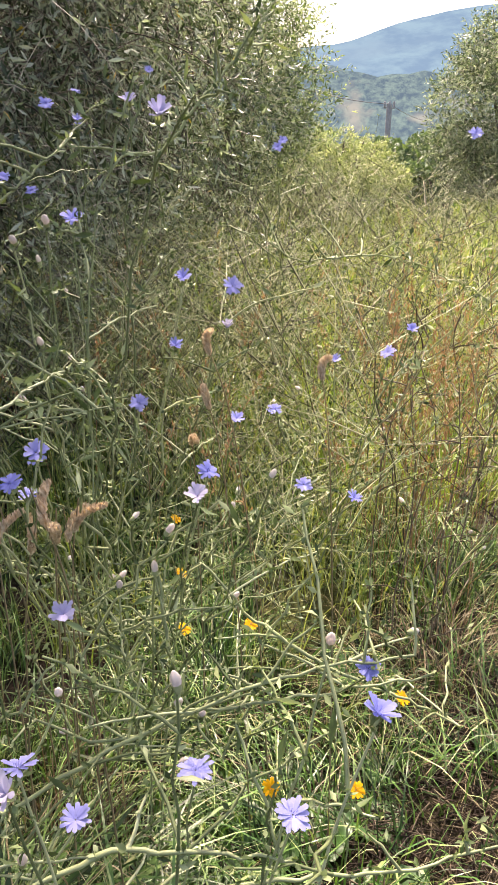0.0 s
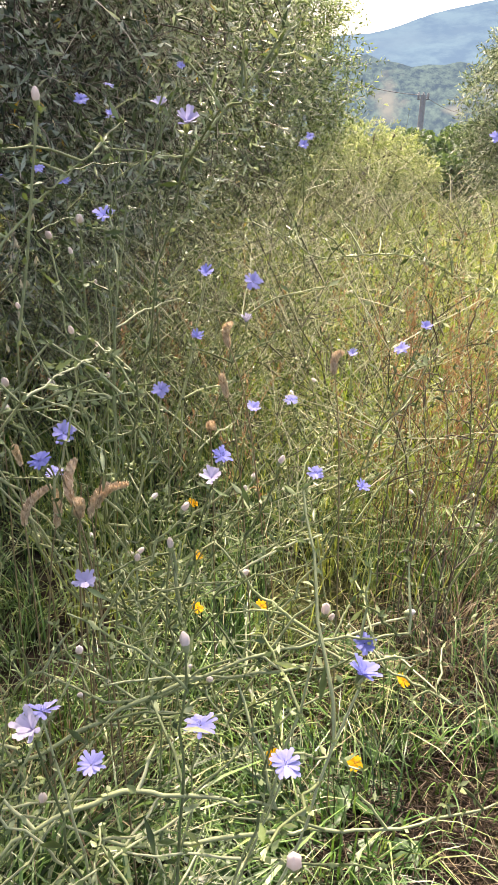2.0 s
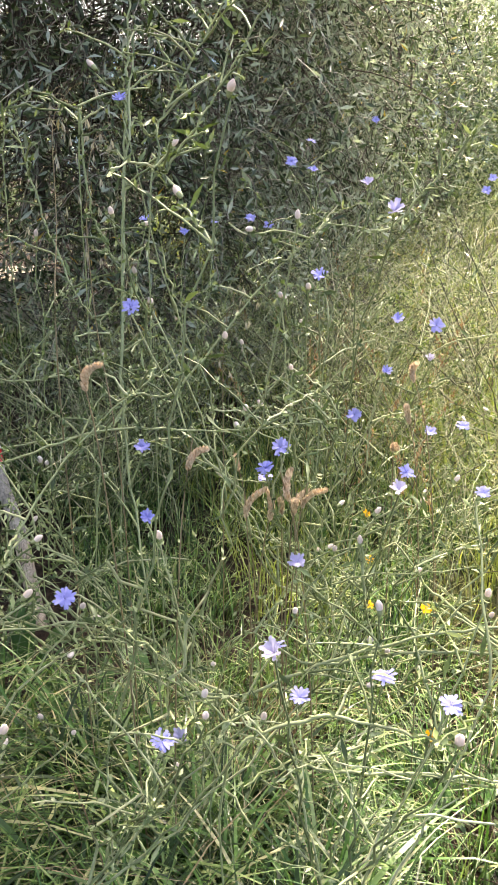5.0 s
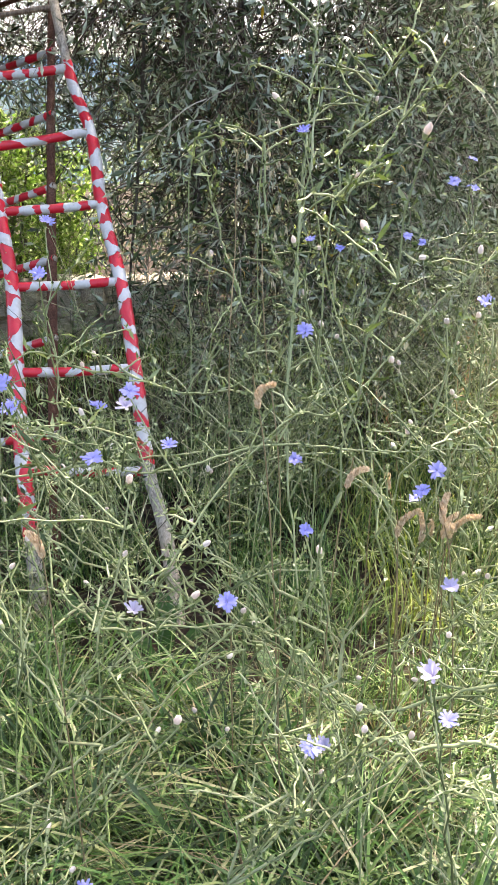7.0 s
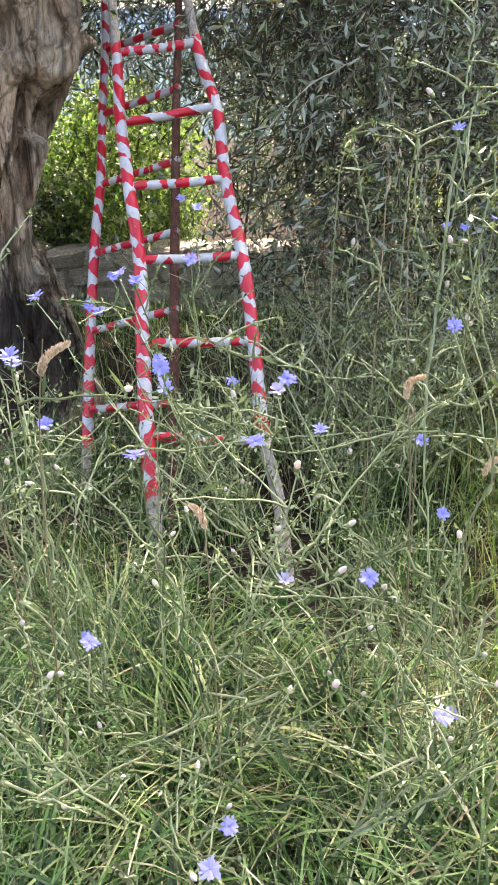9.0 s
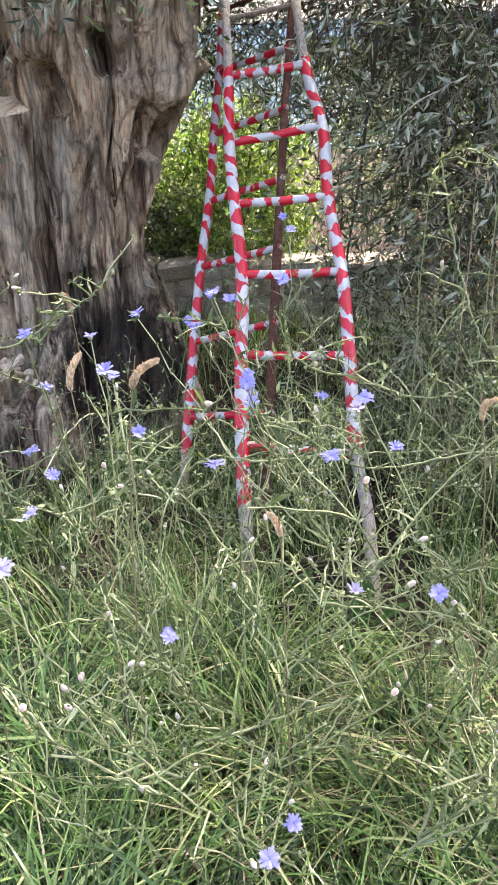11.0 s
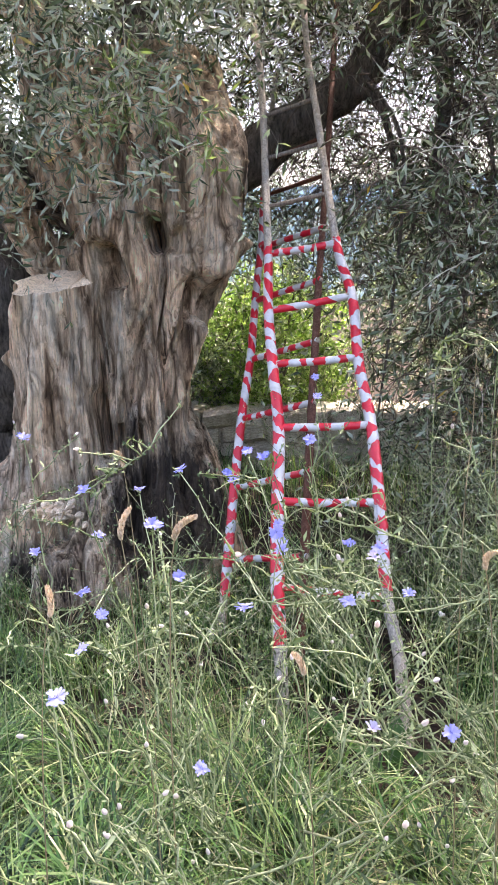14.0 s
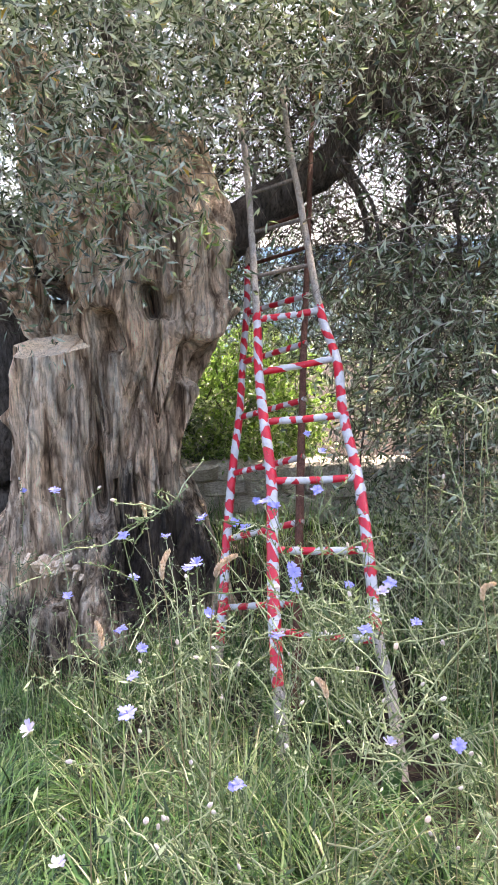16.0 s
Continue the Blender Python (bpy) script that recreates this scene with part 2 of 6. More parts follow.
def petal_material(name, inner, outer, pale):
    m, nt, b = material(name, 0.6, 0.2)
    oi = nt.nodes.new("ShaderNodeObjectInfo")
    col = mix_col(nt, ramp(nt, island(nt), [(0, (0, 0, 0)), (1, (1, 1, 1))]), inner, outer)
    col = mix_col(nt, ramp(nt, oi.outputs["Random"], [(0.4, (0, 0, 0)), (1, (0.6, 0.6, 0.6))]), col, pale)
    nt.links.new(col, b.inputs["Base Color"])
    tr = nt.nodes.new("ShaderNodeBsdfTranslucent")
    nt.links.new(col, tr.inputs["Color"])
    mx = nt.nodes.new("ShaderNodeMixShader")
    mx.inputs[0].default_value = 0.4
    nt.links.new(b.outputs[0], mx.inputs[1])
    nt.links.new(tr.outputs[0], mx.inputs[2])
    nt.links.new(mx.outputs[0], nt.nodes["Material Output"].inputs["Surface"])
    return m


PETAL = petal_material("blue_petal", (0.24, 0.26, 0.66), (0.32, 0.34, 0.74), (0.42, 0.42, 0.74))
PALE = petal_material("pale_petal", (0.46, 0.44, 0.62), (0.58, 0.54, 0.66), (0.40, 0.39, 0.66))
BUD = petal_material("bud_husk", (0.70, 0.60, 0.55), (0.78, 0.70, 0.65), (0.78, 0.74, 0.74))
ORANGE = petal_material("orange_petal", (0.85, 0.42, 0.01), (0.95, 0.58, 0.02), (0.9, 0.5, 0.02))
ANTHER = material("anther", 0.6)[0]
ANTHER.node_tree.nodes["Principled BSDF"].inputs["Base Color"].default_value = (0.12, 0.12, 0.42, 1)


def bark_material(name, stops, streak=(14, 14, 2.2), deep=0.03, cracks=0.0, black_spots=None, twist=0.0):
    m, nt, b = material(name, 0.85, 0.2)
    grain = noise_tex(nt, 1.0, 6, streak, 0.65, twist)
    patch = noise_tex(nt, 2.4, 4)
    fine = noise_tex(nt, 1.0, 6, tuple(4 * s for s in streak), 0.75)
    col = ramp(nt, grain, stops)
    col = mix_col(nt, ramp(nt, patch, [(0.42, (0, 0, 0)), (0.62, (1, 1, 1))]), col, mix_col(nt, 1.0, col, (1.3, 1.18, 1.06), "MULTIPLY"))
    col = mix_col(nt, 0.6, col, mix_col(nt, 1.0, col, ramp(nt, fine, [(0.34, (0.2, 0.18, 0.17)), (0.48, (1.05, 1.05, 1.05)), (0.66, (1.5, 1.5, 1.5))]), "MULTIPLY"))
    height = nt.nodes.new("ShaderNodeMath")
    height.operation = "ADD"
    nt.links.new(grain, height.inputs[0])
    nt.links.new(fine, height.inputs[1])
    out = height.outputs[0]
    if cracks:
        for size, weight in (((7, 7, 1.3), 0.7), ((17, 17, 4), 0.3), ((9, 9, 46), 0.07)):
            vo = nt.nodes.new("ShaderNodeTexVoronoi")
            vo.feature = "DISTANCE_TO_EDGE"
            vo.inputs["Scale"].default_value = 1.0
            tc, mp = nt.nodes.new("ShaderNodeTexCoord"), nt.nodes.new("ShaderNodeMapping")
            mp.inputs["Scale"].default_value = size
            wob = nt.nodes.new("ShaderNodeTexNoise")
            wob.inputs["Scale"].default_value = 5.0
            nt.links.new(tc.outputs["Object"], wob.inputs["Vector"])
            warp = mix_col(nt, 0.12, tc.outputs["Object"], wob.outputs["Color"], "ADD")
            nt.links.new(warp, mp.inputs["Vector"])
            nt.links.new(mp.outputs[0], vo.inputs["Vector"])
            line = ramp(nt, vo.outputs["Distance"], [(0.0, (0.12, 0.11, 0.10)), (0.05, (0.5, 0.5, 0.5)), (0.13, (1, 1, 1))])
            col = mix_col(nt, cracks * weight, col, mix_col(nt, 1.0, col, line, "MULTIPLY"))
            add = nt.nodes.new("ShaderNodeMath")
            add.operation = "MULTIPLY_ADD"
            nt.links.new(line, add.inputs[0])
            add.inputs[1].default_value = 0.7 * weight
            nt.links.new(out, add.inputs[2])
            out = add.outputs[0]
    for spot in black_spots or ():
        # a black patch with a ragged outline
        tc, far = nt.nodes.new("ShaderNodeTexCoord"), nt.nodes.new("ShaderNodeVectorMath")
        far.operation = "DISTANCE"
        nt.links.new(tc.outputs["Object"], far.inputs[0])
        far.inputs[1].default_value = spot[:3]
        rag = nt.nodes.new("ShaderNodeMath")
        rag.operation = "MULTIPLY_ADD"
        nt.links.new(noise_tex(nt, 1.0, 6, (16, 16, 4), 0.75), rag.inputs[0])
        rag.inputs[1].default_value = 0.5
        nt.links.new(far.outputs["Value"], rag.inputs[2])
        blackened = ramp(nt, rag.outputs[0], [(spot[3] + 0.19, (0.96, 0.96, 0.96)), (spot[3] + 0.29, (0, 0, 0))])
        col = mix_col(nt, blackened, col, mix_col(nt, 0.94, col, (0.022, 0.018, 0.017)))
    nt.links.new(col, b.inputs["Base Color"])
    bump(nt, b, out, 1.0, deep)
    return m


BARK = bark_material("olive_bark", [(0.33, (0.12, 0.074, 0.046)), (0.42, (0.45, 0.315, 0.212)), (0.51, (0.78, 0.60, 0.43)), (0.62, (0.93, 0.80, 0.63))], (15, 15, 1.7), 0.045, cracks=1.0, black_spots=((0.32, -0.34, 0.32, 0.35), (0.09, -0.34, 0.74, 0.12), (-0.32, -0.40, 0.02, 0.22)), twist=1.2)
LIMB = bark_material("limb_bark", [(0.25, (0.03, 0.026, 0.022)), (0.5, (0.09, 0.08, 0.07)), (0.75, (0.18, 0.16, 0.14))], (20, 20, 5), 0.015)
CUT = bark_material("cut_wood", [(0.2, (0.52, 0.40, 0.28)), (0.5, (0.70, 0.57, 0.43)), (0.8, (0.80, 0.70, 0.57))], (30, 30, 30), 0.004)
GREY_WOOD = bark_material("weathered_wood", [(0.2, (0.16, 0.14, 0.12)), (0.5, (0.32, 0.29, 0.25)), (0.8, (0.46, 0.42, 0.37))], (60, 60, 4), 0.003)
# weathered wood of the upper rungs, shade under the limb painted in
GREY_WOOD_SHADE_TINT = bark_material("shaded_rung_wood", [(0.2, (0.08, 0.065, 0.055)), (0.5, (0.16, 0.135, 0.115)), (0.8, (0.24, 0.21, 0.18))], (60, 60, 4), 0.003)
DARK_WOOD = bark_material("dark_wood", [(0.2, (0.045, 0.022, 0.016)), (0.5, (0.095, 0.045, 0.032)), (0.8, (0.15, 0.085, 0.065))], (60, 60, 4), 0.003)


def tape_material(name, col, dirt):
    m, nt, b = material(name, 0.32, 0.5)
    n = noise_tex(nt, 35, 4)
    nt.links.new(mix_col(nt, ramp(nt, n, [(0.5, (0, 0, 0)), (0.75, (0.7, 0.7, 0.7))]), col, dirt), b.inputs["Base Color"])
    bump(nt, b, noise_tex(nt, 90, 3, (1, 1, 0.35)), 0.5, 0.004)
    return m


RED = tape_material("red_tape", (0.56, 0.012, 0.03), (0.36, 0.02, 0.025))
WHITE = tape_material("white_tape", (0.50, 0.50, 0.51), (0.33, 0.31, 0.28))


def soil_material():
    m, nt, b = material("soil", 0.95, 0.1)
    big, fine = noise_tex(nt, 0.8, 5), noise_tex(nt, 28, 6)
    soil = ramp(nt, fine, [(0.3, (0.012, 0.009, 0.007)), (0.6, (0.04, 0.028, 0.02)), (0.8, (0.10, 0.072, 0.05))])
    green = ramp(nt, fine, [(0.3, (0.04, 0.06, 0.015)), (0.7, (0.14, 0.16, 0.05))])
    nt.links.new(mix_col(nt, ramp(nt, big, [(0.55, (0, 0, 0)), (0.75, (0.6, 0.6, 0.6))]), soil, green), b.inputs["Base Color"])
    bump(nt, b, fine, 0.8, 0.03)
    return m


SOIL = soil_material()


def hill_material(name, wood, field, scale, haze_glow, amount):
    """Far wooded slopes with pale fields; air haze is mixed in as a glow."""
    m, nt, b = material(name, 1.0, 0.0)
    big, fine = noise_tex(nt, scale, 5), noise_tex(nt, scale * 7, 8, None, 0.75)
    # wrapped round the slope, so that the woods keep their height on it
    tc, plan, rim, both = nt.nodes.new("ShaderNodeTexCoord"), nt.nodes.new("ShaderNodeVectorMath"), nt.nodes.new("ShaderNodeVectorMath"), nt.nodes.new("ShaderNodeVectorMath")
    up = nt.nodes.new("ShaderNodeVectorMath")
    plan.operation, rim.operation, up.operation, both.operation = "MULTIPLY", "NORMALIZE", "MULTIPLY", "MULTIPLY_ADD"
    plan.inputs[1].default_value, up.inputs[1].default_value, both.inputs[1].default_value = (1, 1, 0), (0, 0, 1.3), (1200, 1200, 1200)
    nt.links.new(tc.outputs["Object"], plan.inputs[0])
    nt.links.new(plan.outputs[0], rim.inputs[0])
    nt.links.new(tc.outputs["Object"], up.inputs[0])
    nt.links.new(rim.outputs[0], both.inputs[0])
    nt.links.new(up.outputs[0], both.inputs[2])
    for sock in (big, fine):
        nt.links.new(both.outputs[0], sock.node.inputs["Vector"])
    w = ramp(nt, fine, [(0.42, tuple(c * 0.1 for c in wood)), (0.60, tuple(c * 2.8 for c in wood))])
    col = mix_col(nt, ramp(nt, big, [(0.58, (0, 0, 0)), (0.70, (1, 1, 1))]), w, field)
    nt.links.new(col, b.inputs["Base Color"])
    # even bluish emission over the slope colour imitates the air between
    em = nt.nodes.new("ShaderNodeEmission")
    em.inputs["Color"].default_value, em.inputs["Strength"].default_value = (*haze_glow, 1), 1.0
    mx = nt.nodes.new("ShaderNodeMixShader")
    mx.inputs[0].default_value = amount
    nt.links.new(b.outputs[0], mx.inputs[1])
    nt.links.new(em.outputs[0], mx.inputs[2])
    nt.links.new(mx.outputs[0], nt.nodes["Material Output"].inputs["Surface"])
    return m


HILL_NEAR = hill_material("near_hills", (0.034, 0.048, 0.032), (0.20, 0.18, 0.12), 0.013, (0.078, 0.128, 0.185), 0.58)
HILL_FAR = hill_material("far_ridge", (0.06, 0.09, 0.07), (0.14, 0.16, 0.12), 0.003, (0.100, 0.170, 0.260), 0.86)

# ---- ground ----
VALLEY = np.array([math.sin(radians(40)), math.cos(radians(40))])


def ground_z(x, y):
    """The terrace, and the slope that falls away to the valley beyond it."""
    x, y = np.asarray(x, float), np.asarray(y, float)
    s = x * VALLEY[0] + y * VALLEY[1]
    z = -0.11 * np.maximum(s - 9, 0)
    z = np.maximum(z, -48)
    flat = np.stack([x * 0.7, y * 0.7, 0 * x], -1).reshape(-1, 3)
    return z + 0.035 * fbm(flat, 3).reshape(x.shape) - 0.02


def build_ground():
    r = np.concatenate([np.linspace(0.002, 9, 60), np.geomspace(9.3, 3600, 60)])
    a = np.linspace(0, 2 * math.pi, 161)[:-1]
    x, y = 0.5 + r[:, None] * np.cos(a), -0.5 + r[:, None] * np.sin(a)
    v = np.stack([x, y, ground_z(x, y)], -1).reshape(-1, 3)
    idx = np.arange(len(r) * len(a)).reshape(len(r), len(a))
    nx = np.roll(idx, -1, 1)
    f = np.stack([idx[:-1], idx[1:], nx[1:], nx[:-1]], -1).reshape(-1, 4)
    f = np.vstack([f, [[idx[0, 0], idx[0, 40], idx[0, 80], idx[0, 120]]]])
    ob = new("ground", mesh_of("ground", v, f, SOIL, smooth=True))
    tagged(ob, "uneven dark soil of an olive terrace above a valley", "ground", kind="structure")


build_ground()


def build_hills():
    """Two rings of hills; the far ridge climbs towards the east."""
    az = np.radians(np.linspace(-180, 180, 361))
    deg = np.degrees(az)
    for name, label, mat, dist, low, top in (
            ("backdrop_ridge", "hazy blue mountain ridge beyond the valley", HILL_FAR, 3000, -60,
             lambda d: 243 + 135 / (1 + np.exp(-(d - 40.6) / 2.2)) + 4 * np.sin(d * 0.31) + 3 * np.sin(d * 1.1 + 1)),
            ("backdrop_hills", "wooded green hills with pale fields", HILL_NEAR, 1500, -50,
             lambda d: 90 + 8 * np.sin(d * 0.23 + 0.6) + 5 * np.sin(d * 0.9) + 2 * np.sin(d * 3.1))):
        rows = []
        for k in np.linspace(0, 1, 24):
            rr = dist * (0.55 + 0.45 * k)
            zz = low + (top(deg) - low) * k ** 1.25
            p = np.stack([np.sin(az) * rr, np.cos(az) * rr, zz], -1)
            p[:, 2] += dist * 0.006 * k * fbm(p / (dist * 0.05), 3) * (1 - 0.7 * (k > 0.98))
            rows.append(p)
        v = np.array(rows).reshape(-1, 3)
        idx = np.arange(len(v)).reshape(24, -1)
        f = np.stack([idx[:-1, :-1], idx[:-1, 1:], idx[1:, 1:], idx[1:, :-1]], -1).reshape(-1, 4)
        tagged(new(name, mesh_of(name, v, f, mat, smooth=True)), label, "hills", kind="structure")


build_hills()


# ---- the great olive ----
def surface(cx, cy, z, rad, th):
    """Closed tube surface: centre lines cx, cy (k), heights z (k), radii (k, n), angles th (n)."""
    x = cx[:, None] + rad * np.cos(th)
    y = cy[:, None] + rad * np.sin(th)
    v = np.stack([x, y, np.broadcast_to(z[:, None], x.shape)], -1)
    k, n = x.shape
    idx = np.arange(k * n).reshape(k, n)
    nx = np.roll(idx, -1, 1)
    return v, np.stack([idx[:-1], nx[:-1], nx[1:], idx[1:]], -1).reshape(-1, 4), idx


def wrap(a):
    return (a + math.pi) % (2 * math.pi) - math.pi


def bark_relief(v, scale=1.0):
    p = v.reshape(-1, 3)
    warp = fbm(p * [2.2, 2.2, 1.0], 2)
    g = fbm(np.stack([p[:, 0] * 11 + warp * 2.2, p[:, 1] * 11 + warp * 2.2, p[:, 2] * 1.5], -1), 3)
    g2 = fbm(np.stack([p[:, 0] * 38 + warp * 5, p[:, 1] * 38 + warp * 5, p[:, 2] * 5], -1), 2)
    g3 = fbm(np.stack([p[:, 0] * 24 + warp * 4, p[:, 1] * 24 + warp * 4, p[:, 2] * 2.2], -1), 2)
    crack = -np.maximum(0, 0.09 - np.abs(g)) * 0.36 - np.maximum(0, 0.08 - np.abs(g3)) * 0.22
    crack2 = -np.maximum(0, 0.12 - np.abs(g2)) * 0.09
    return ((g * 0.024 + g2 * 0.014 + crack + crack2) * scale).reshape(v.shape[:2])


def union_radius(th, z, columns):
    """Distance from the axis to the outline of a bundle of upright columns, softly merged. A column: heights, then its centre and radius at them."""
    best = np.full((len(z), len(th)), 0.05)
    dx, dy = np.cos(th)[None], np.sin(th)[None]
    for hs, xs, ys, rs in columns:
        x, y, r = (np.interp(z, hs, q)[:, None] for q in (xs, ys, rs))
        b = dx * x + dy * y
        disc = b * b - (x * x + y * y - r * r)
        t = np.where((disc > 0) & (r > 0.01), b + np.sqrt(np.maximum(disc, 0)), 0.0)
        k = 0.018
        h = np.clip(0.5 + 0.5 * (t - best) / k, 0, 1)
        best = best * (1 - h) + t * h + k * h * (1 - h)
    return best


def fissures(rad, th, z, cuts):
    """Deep hollows and splits with steep lips: angle, height, half width, half height, depth."""
    for ang, zc, wa, wz, deep in cuts:
        bend = 0.35 * wa * np.sin((z - zc) * 9 + ang * 7)[:, None]
        rad = rad - deep * np.exp(-(np.abs(wrap(th[None] - ang - bend)) / wa) ** 3) * np.exp(-((z - zc) / wz) ** 4)[:, None]
    return rad


def build_trunk(parent):
    n = 620
    th = np.linspace(0, 2 * math.pi, n, endpoint=False)
    # lower bole: a bundle of old stems grown together, one of them sawn off at the ledge
    z = np.linspace(-0.1, 1.42, 270)
    cx, cy = np.full(len(z), -0.88), np.full(len(z), 1.40)
    rad = union_radius(th, z, (
        ([-0.1, 0.3, 0.7, 1.05, 1.42], [-0.30, -0.26, -0.17, -0.165, -0.15], [-0.22, -0.20, -0.17, -0.16, -0.14], [0.32, 0.27, 0.225, 0.215, 0.205]),
        ([-0.1, 0.3, 0.7, 1.05, 1.42], [0.20, 0.19, 0.17, 0.19, 0.26], [-0.06, -0.06, -0.06, -0.04, 0.04], [0.30, 0.27, 0.225, 0.225, 0.08]),
        ([-0.1, 0.7, 1.15, 1.42], [0.0, 0.0, 0.0, -0.08], [0.08, 0.08, 0.10, 0.16], [0.42, 0.36, 0.33, 0.15]),
        ([-0.1, 0.25, 0.52, 0.7, 0.86], [0.40, 0.39, 0.385, 0.31, 0.25], [0.0, 0.0, 0.02, 0.01, 0.0], [0.27, 0.20, 0.15, 0.12, 0.05]),
        ([-0.1, 0.2, 0.5, 0.72], [0.10, 0.10, 0.09, 0.06], [-0.36, -0.34, -0.27, -0.20], [0.19, 0.16, 0.10, 0.03]),
        ([-0.1, 0.15, 0.34, 0.5], [-0.16, -0.15, -0.13, -0.10], [-0.44, -0.42, -0.34, -0.26], [0.15, 0.14, 0.09, 0.03]),
        ([-0.1, 0.2, 0.5, 0.8], [-0.62, -0.56, -0.43, -0.28], [-0.10, -0.10, -0.09, -0.06], [0.27, 0.23, 0.16, 0.05])))
    rad = rad + 0.016 * np.cos(13 * th[None] + 2.5 * np.sin(z * 2.6)[:, None]) + 0.010 * np.cos(22 * th[None] - 2.0 * np.sin(z * 3.7 + 1)[:, None])
    rad += 0.085 * np.exp(-(wrap(th + 2.74) / 0.13) ** 2)[None] * np.exp(-((z - 1.06) / 0.05) ** 2)[:, None]
    rad = fissures(rad, th, z, ((-1.40, 0.74, 0.13, 0.15, 0.30), (-1.33, 0.98, 0.07, 0.16, 0.12), (-1.06, 0.66, 0.06, 0.20, 0.14), (-0.80, 0.56, 0.07, 0.18, 0.16), (-0.45, 0.62, 0.06, 0.2, 0.10), (-1.05, 0.30, 0.10, 0.12, 0.22), (-1.72, 1.14, 0.012, 0.24, 0.09), (-1.95, 0.86, 0.012, 0.20, 0.05), (-2.12, 1.2, 0.015, 0.2, 0.05), (-0.62, 0.85, 0.02, 0.26, 0.05), (-1.10, 1.04, 0.09, 0.06, 0.10), (-0.86, 0.98, 0.05, 0.12, 0.08), (-1.62, 0.50, 0.018, 0.22, 0.06), (-1.85, 0.27, 0.09, 0.07, 0.10)))
    v, f, idx = surface(cx, cy, z, rad, th)
    v = surface(cx, cy, z, rad + bark_relief(v, 0.62), th)[0]
    v[..., 2] += (np.maximum(z, 0) / 1.42)[:, None] ** 8 * (0.03 * (v[..., 0] + 1.0) + 0.26 * (v[..., 1] - 1.27) + 0.012 * fbm(v.reshape(-1, 3) * 16, 2).reshape(v.shape[:2]))
    rim = v[-1]
    c = rim.mean(0)
    inner = [c + (rim - c) * q + [0, 0, 0.012 * (1 - q)] for q in (0.93, 0.6, 0.3, 0.02)]
    inner = [r + np.stack([0 * r[:, 0], 0 * r[:, 0], 0.018 * fbm(r * 13, 3)], -1) for r in inner]
    allv = np.concatenate([v.reshape(-1, 3), *inner])
    k = len(z)
    cap = []
    which = [0] * len(f)
    for j in range(4):
        a0, b0 = (k - 1 + j) * n, (k + j) * n
        i = np.arange(n)
        cap.append(np.stack([a0 + i, a0 + (i + 1) % n, b0 + (i + 1) % n, b0 + i], -1))
    f = np.vstack([f, *cap])
    which += [1] * (4 * n)
    part("bole", mesh_of("bole", allv, f, [BARK, CUT], which, True), parent, "fluted grey-brown bole with blackened hollows and a sawn ledge")
    # the standing upper part with its burl
    z = np.linspace(0.75, 2.45, 260)
    cx, cy = np.interp(z, [0.75, 1.4, 1.9, 2.45], [-0.70, -0.56, -0.62, -0.66]), np.interp(z, [0.75, 1.4, 2.45], [1.36, 1.40, 1.70])
    rad = np.interp(z, [0.75, 1.1, 1.5, 1.9, 2.45], [0.16, 0.23, 0.335, 0.42, 0.26])[:, None] * np.ones(n)
    rad = rad + 0.045 * np.cos(4 * th + 1.2 + z[:, None]) + 0.03 * np.cos(9 * th - z[:, None] * 2)
    for ang, zc, wa, wz, out in ((0.02, 1.54, 0.30, 0.075, 0.13), (-0.1, 1.40, 0.35, 0.12, 0.05), (-1.95, 1.62, 0.3, 0.14, 0.07), (-0.2, 2.0, 0.5, 0.3, 0.07), (-2.3, 1.95, 0.4, 0.2, 0.08)):
        rad += out * np.exp(-(wrap(th - ang) / wa) ** 2)[None] * np.exp(-((z - zc) / wz) ** 2)[:, None]
    rad = rad + 0.014 * np.cos(15 * th[None] + 2.5 * np.sin(z * 2.2)[:, None])
    rad = fissures(rad, th, z, ((-2.02, 1.465, 0.19, 0.085, 0.34), (-1.36, 1.59, 0.17, 0.070, 0.34), (-1.05, 1.56, 0.07, 0.05, 0.10), (-0.42, 1.30, 0.4, 0.10, 0.15), (-1.75, 1.95, 0.12, 0.16, 0.14), (-1.05, 1.85, 0.05, 0.3, 0.06), (-0.9, 1.2, 0.05, 0.3, 0.05), (-2.4, 1.78, 0.1, 0.2, 0.12), (-1.25, 1.42, 0.02, 0.3, 0.05), (-0.75, 1.45, 0.02, 0.3, 0.05)))
    v, f, idx = surface(cx, cy, z, rad, th)
    v = surface(cx, cy, z, rad + bark_relief(v, 0.62), th)[0]
    part("upper_bole", mesh_of("upper_bole", v.reshape(-1, 3), f, BARK, None, True), parent, "gnarled upper bole with a burl and knot holes")


def limb(parent, name, points, r0, r1, n=40, sides=18, mat=None, label=""):
    path = smooth_path(points, n)
    path = path + 0.35 * r0 * np.stack([fbm(path * 5 + o, 2) for o in (0, 9, 21)], -1)
    rad = np.linspace(r0, r1, n)[None]
    v, f = tubes(path[None], rad, sides)
    c = np.repeat(path, sides, axis=0)
    g = fbm(np.stack([v[:, 0] * 14, v[:, 1] * 14, v[:, 2] * 6], -1), 3)
    v = c + (v - c) * (1 + 0.16 * g)[:, None]
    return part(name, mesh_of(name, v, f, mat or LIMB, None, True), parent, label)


def cloud_part(parent, name, chunks, mat, label=""):
    v, f = join(chunks)
    return part(name, mesh_of(name, v, f, mat), parent, label)


def box_points(n, lo, hi):
    return rng.uniform(lo, hi, (n, 3))


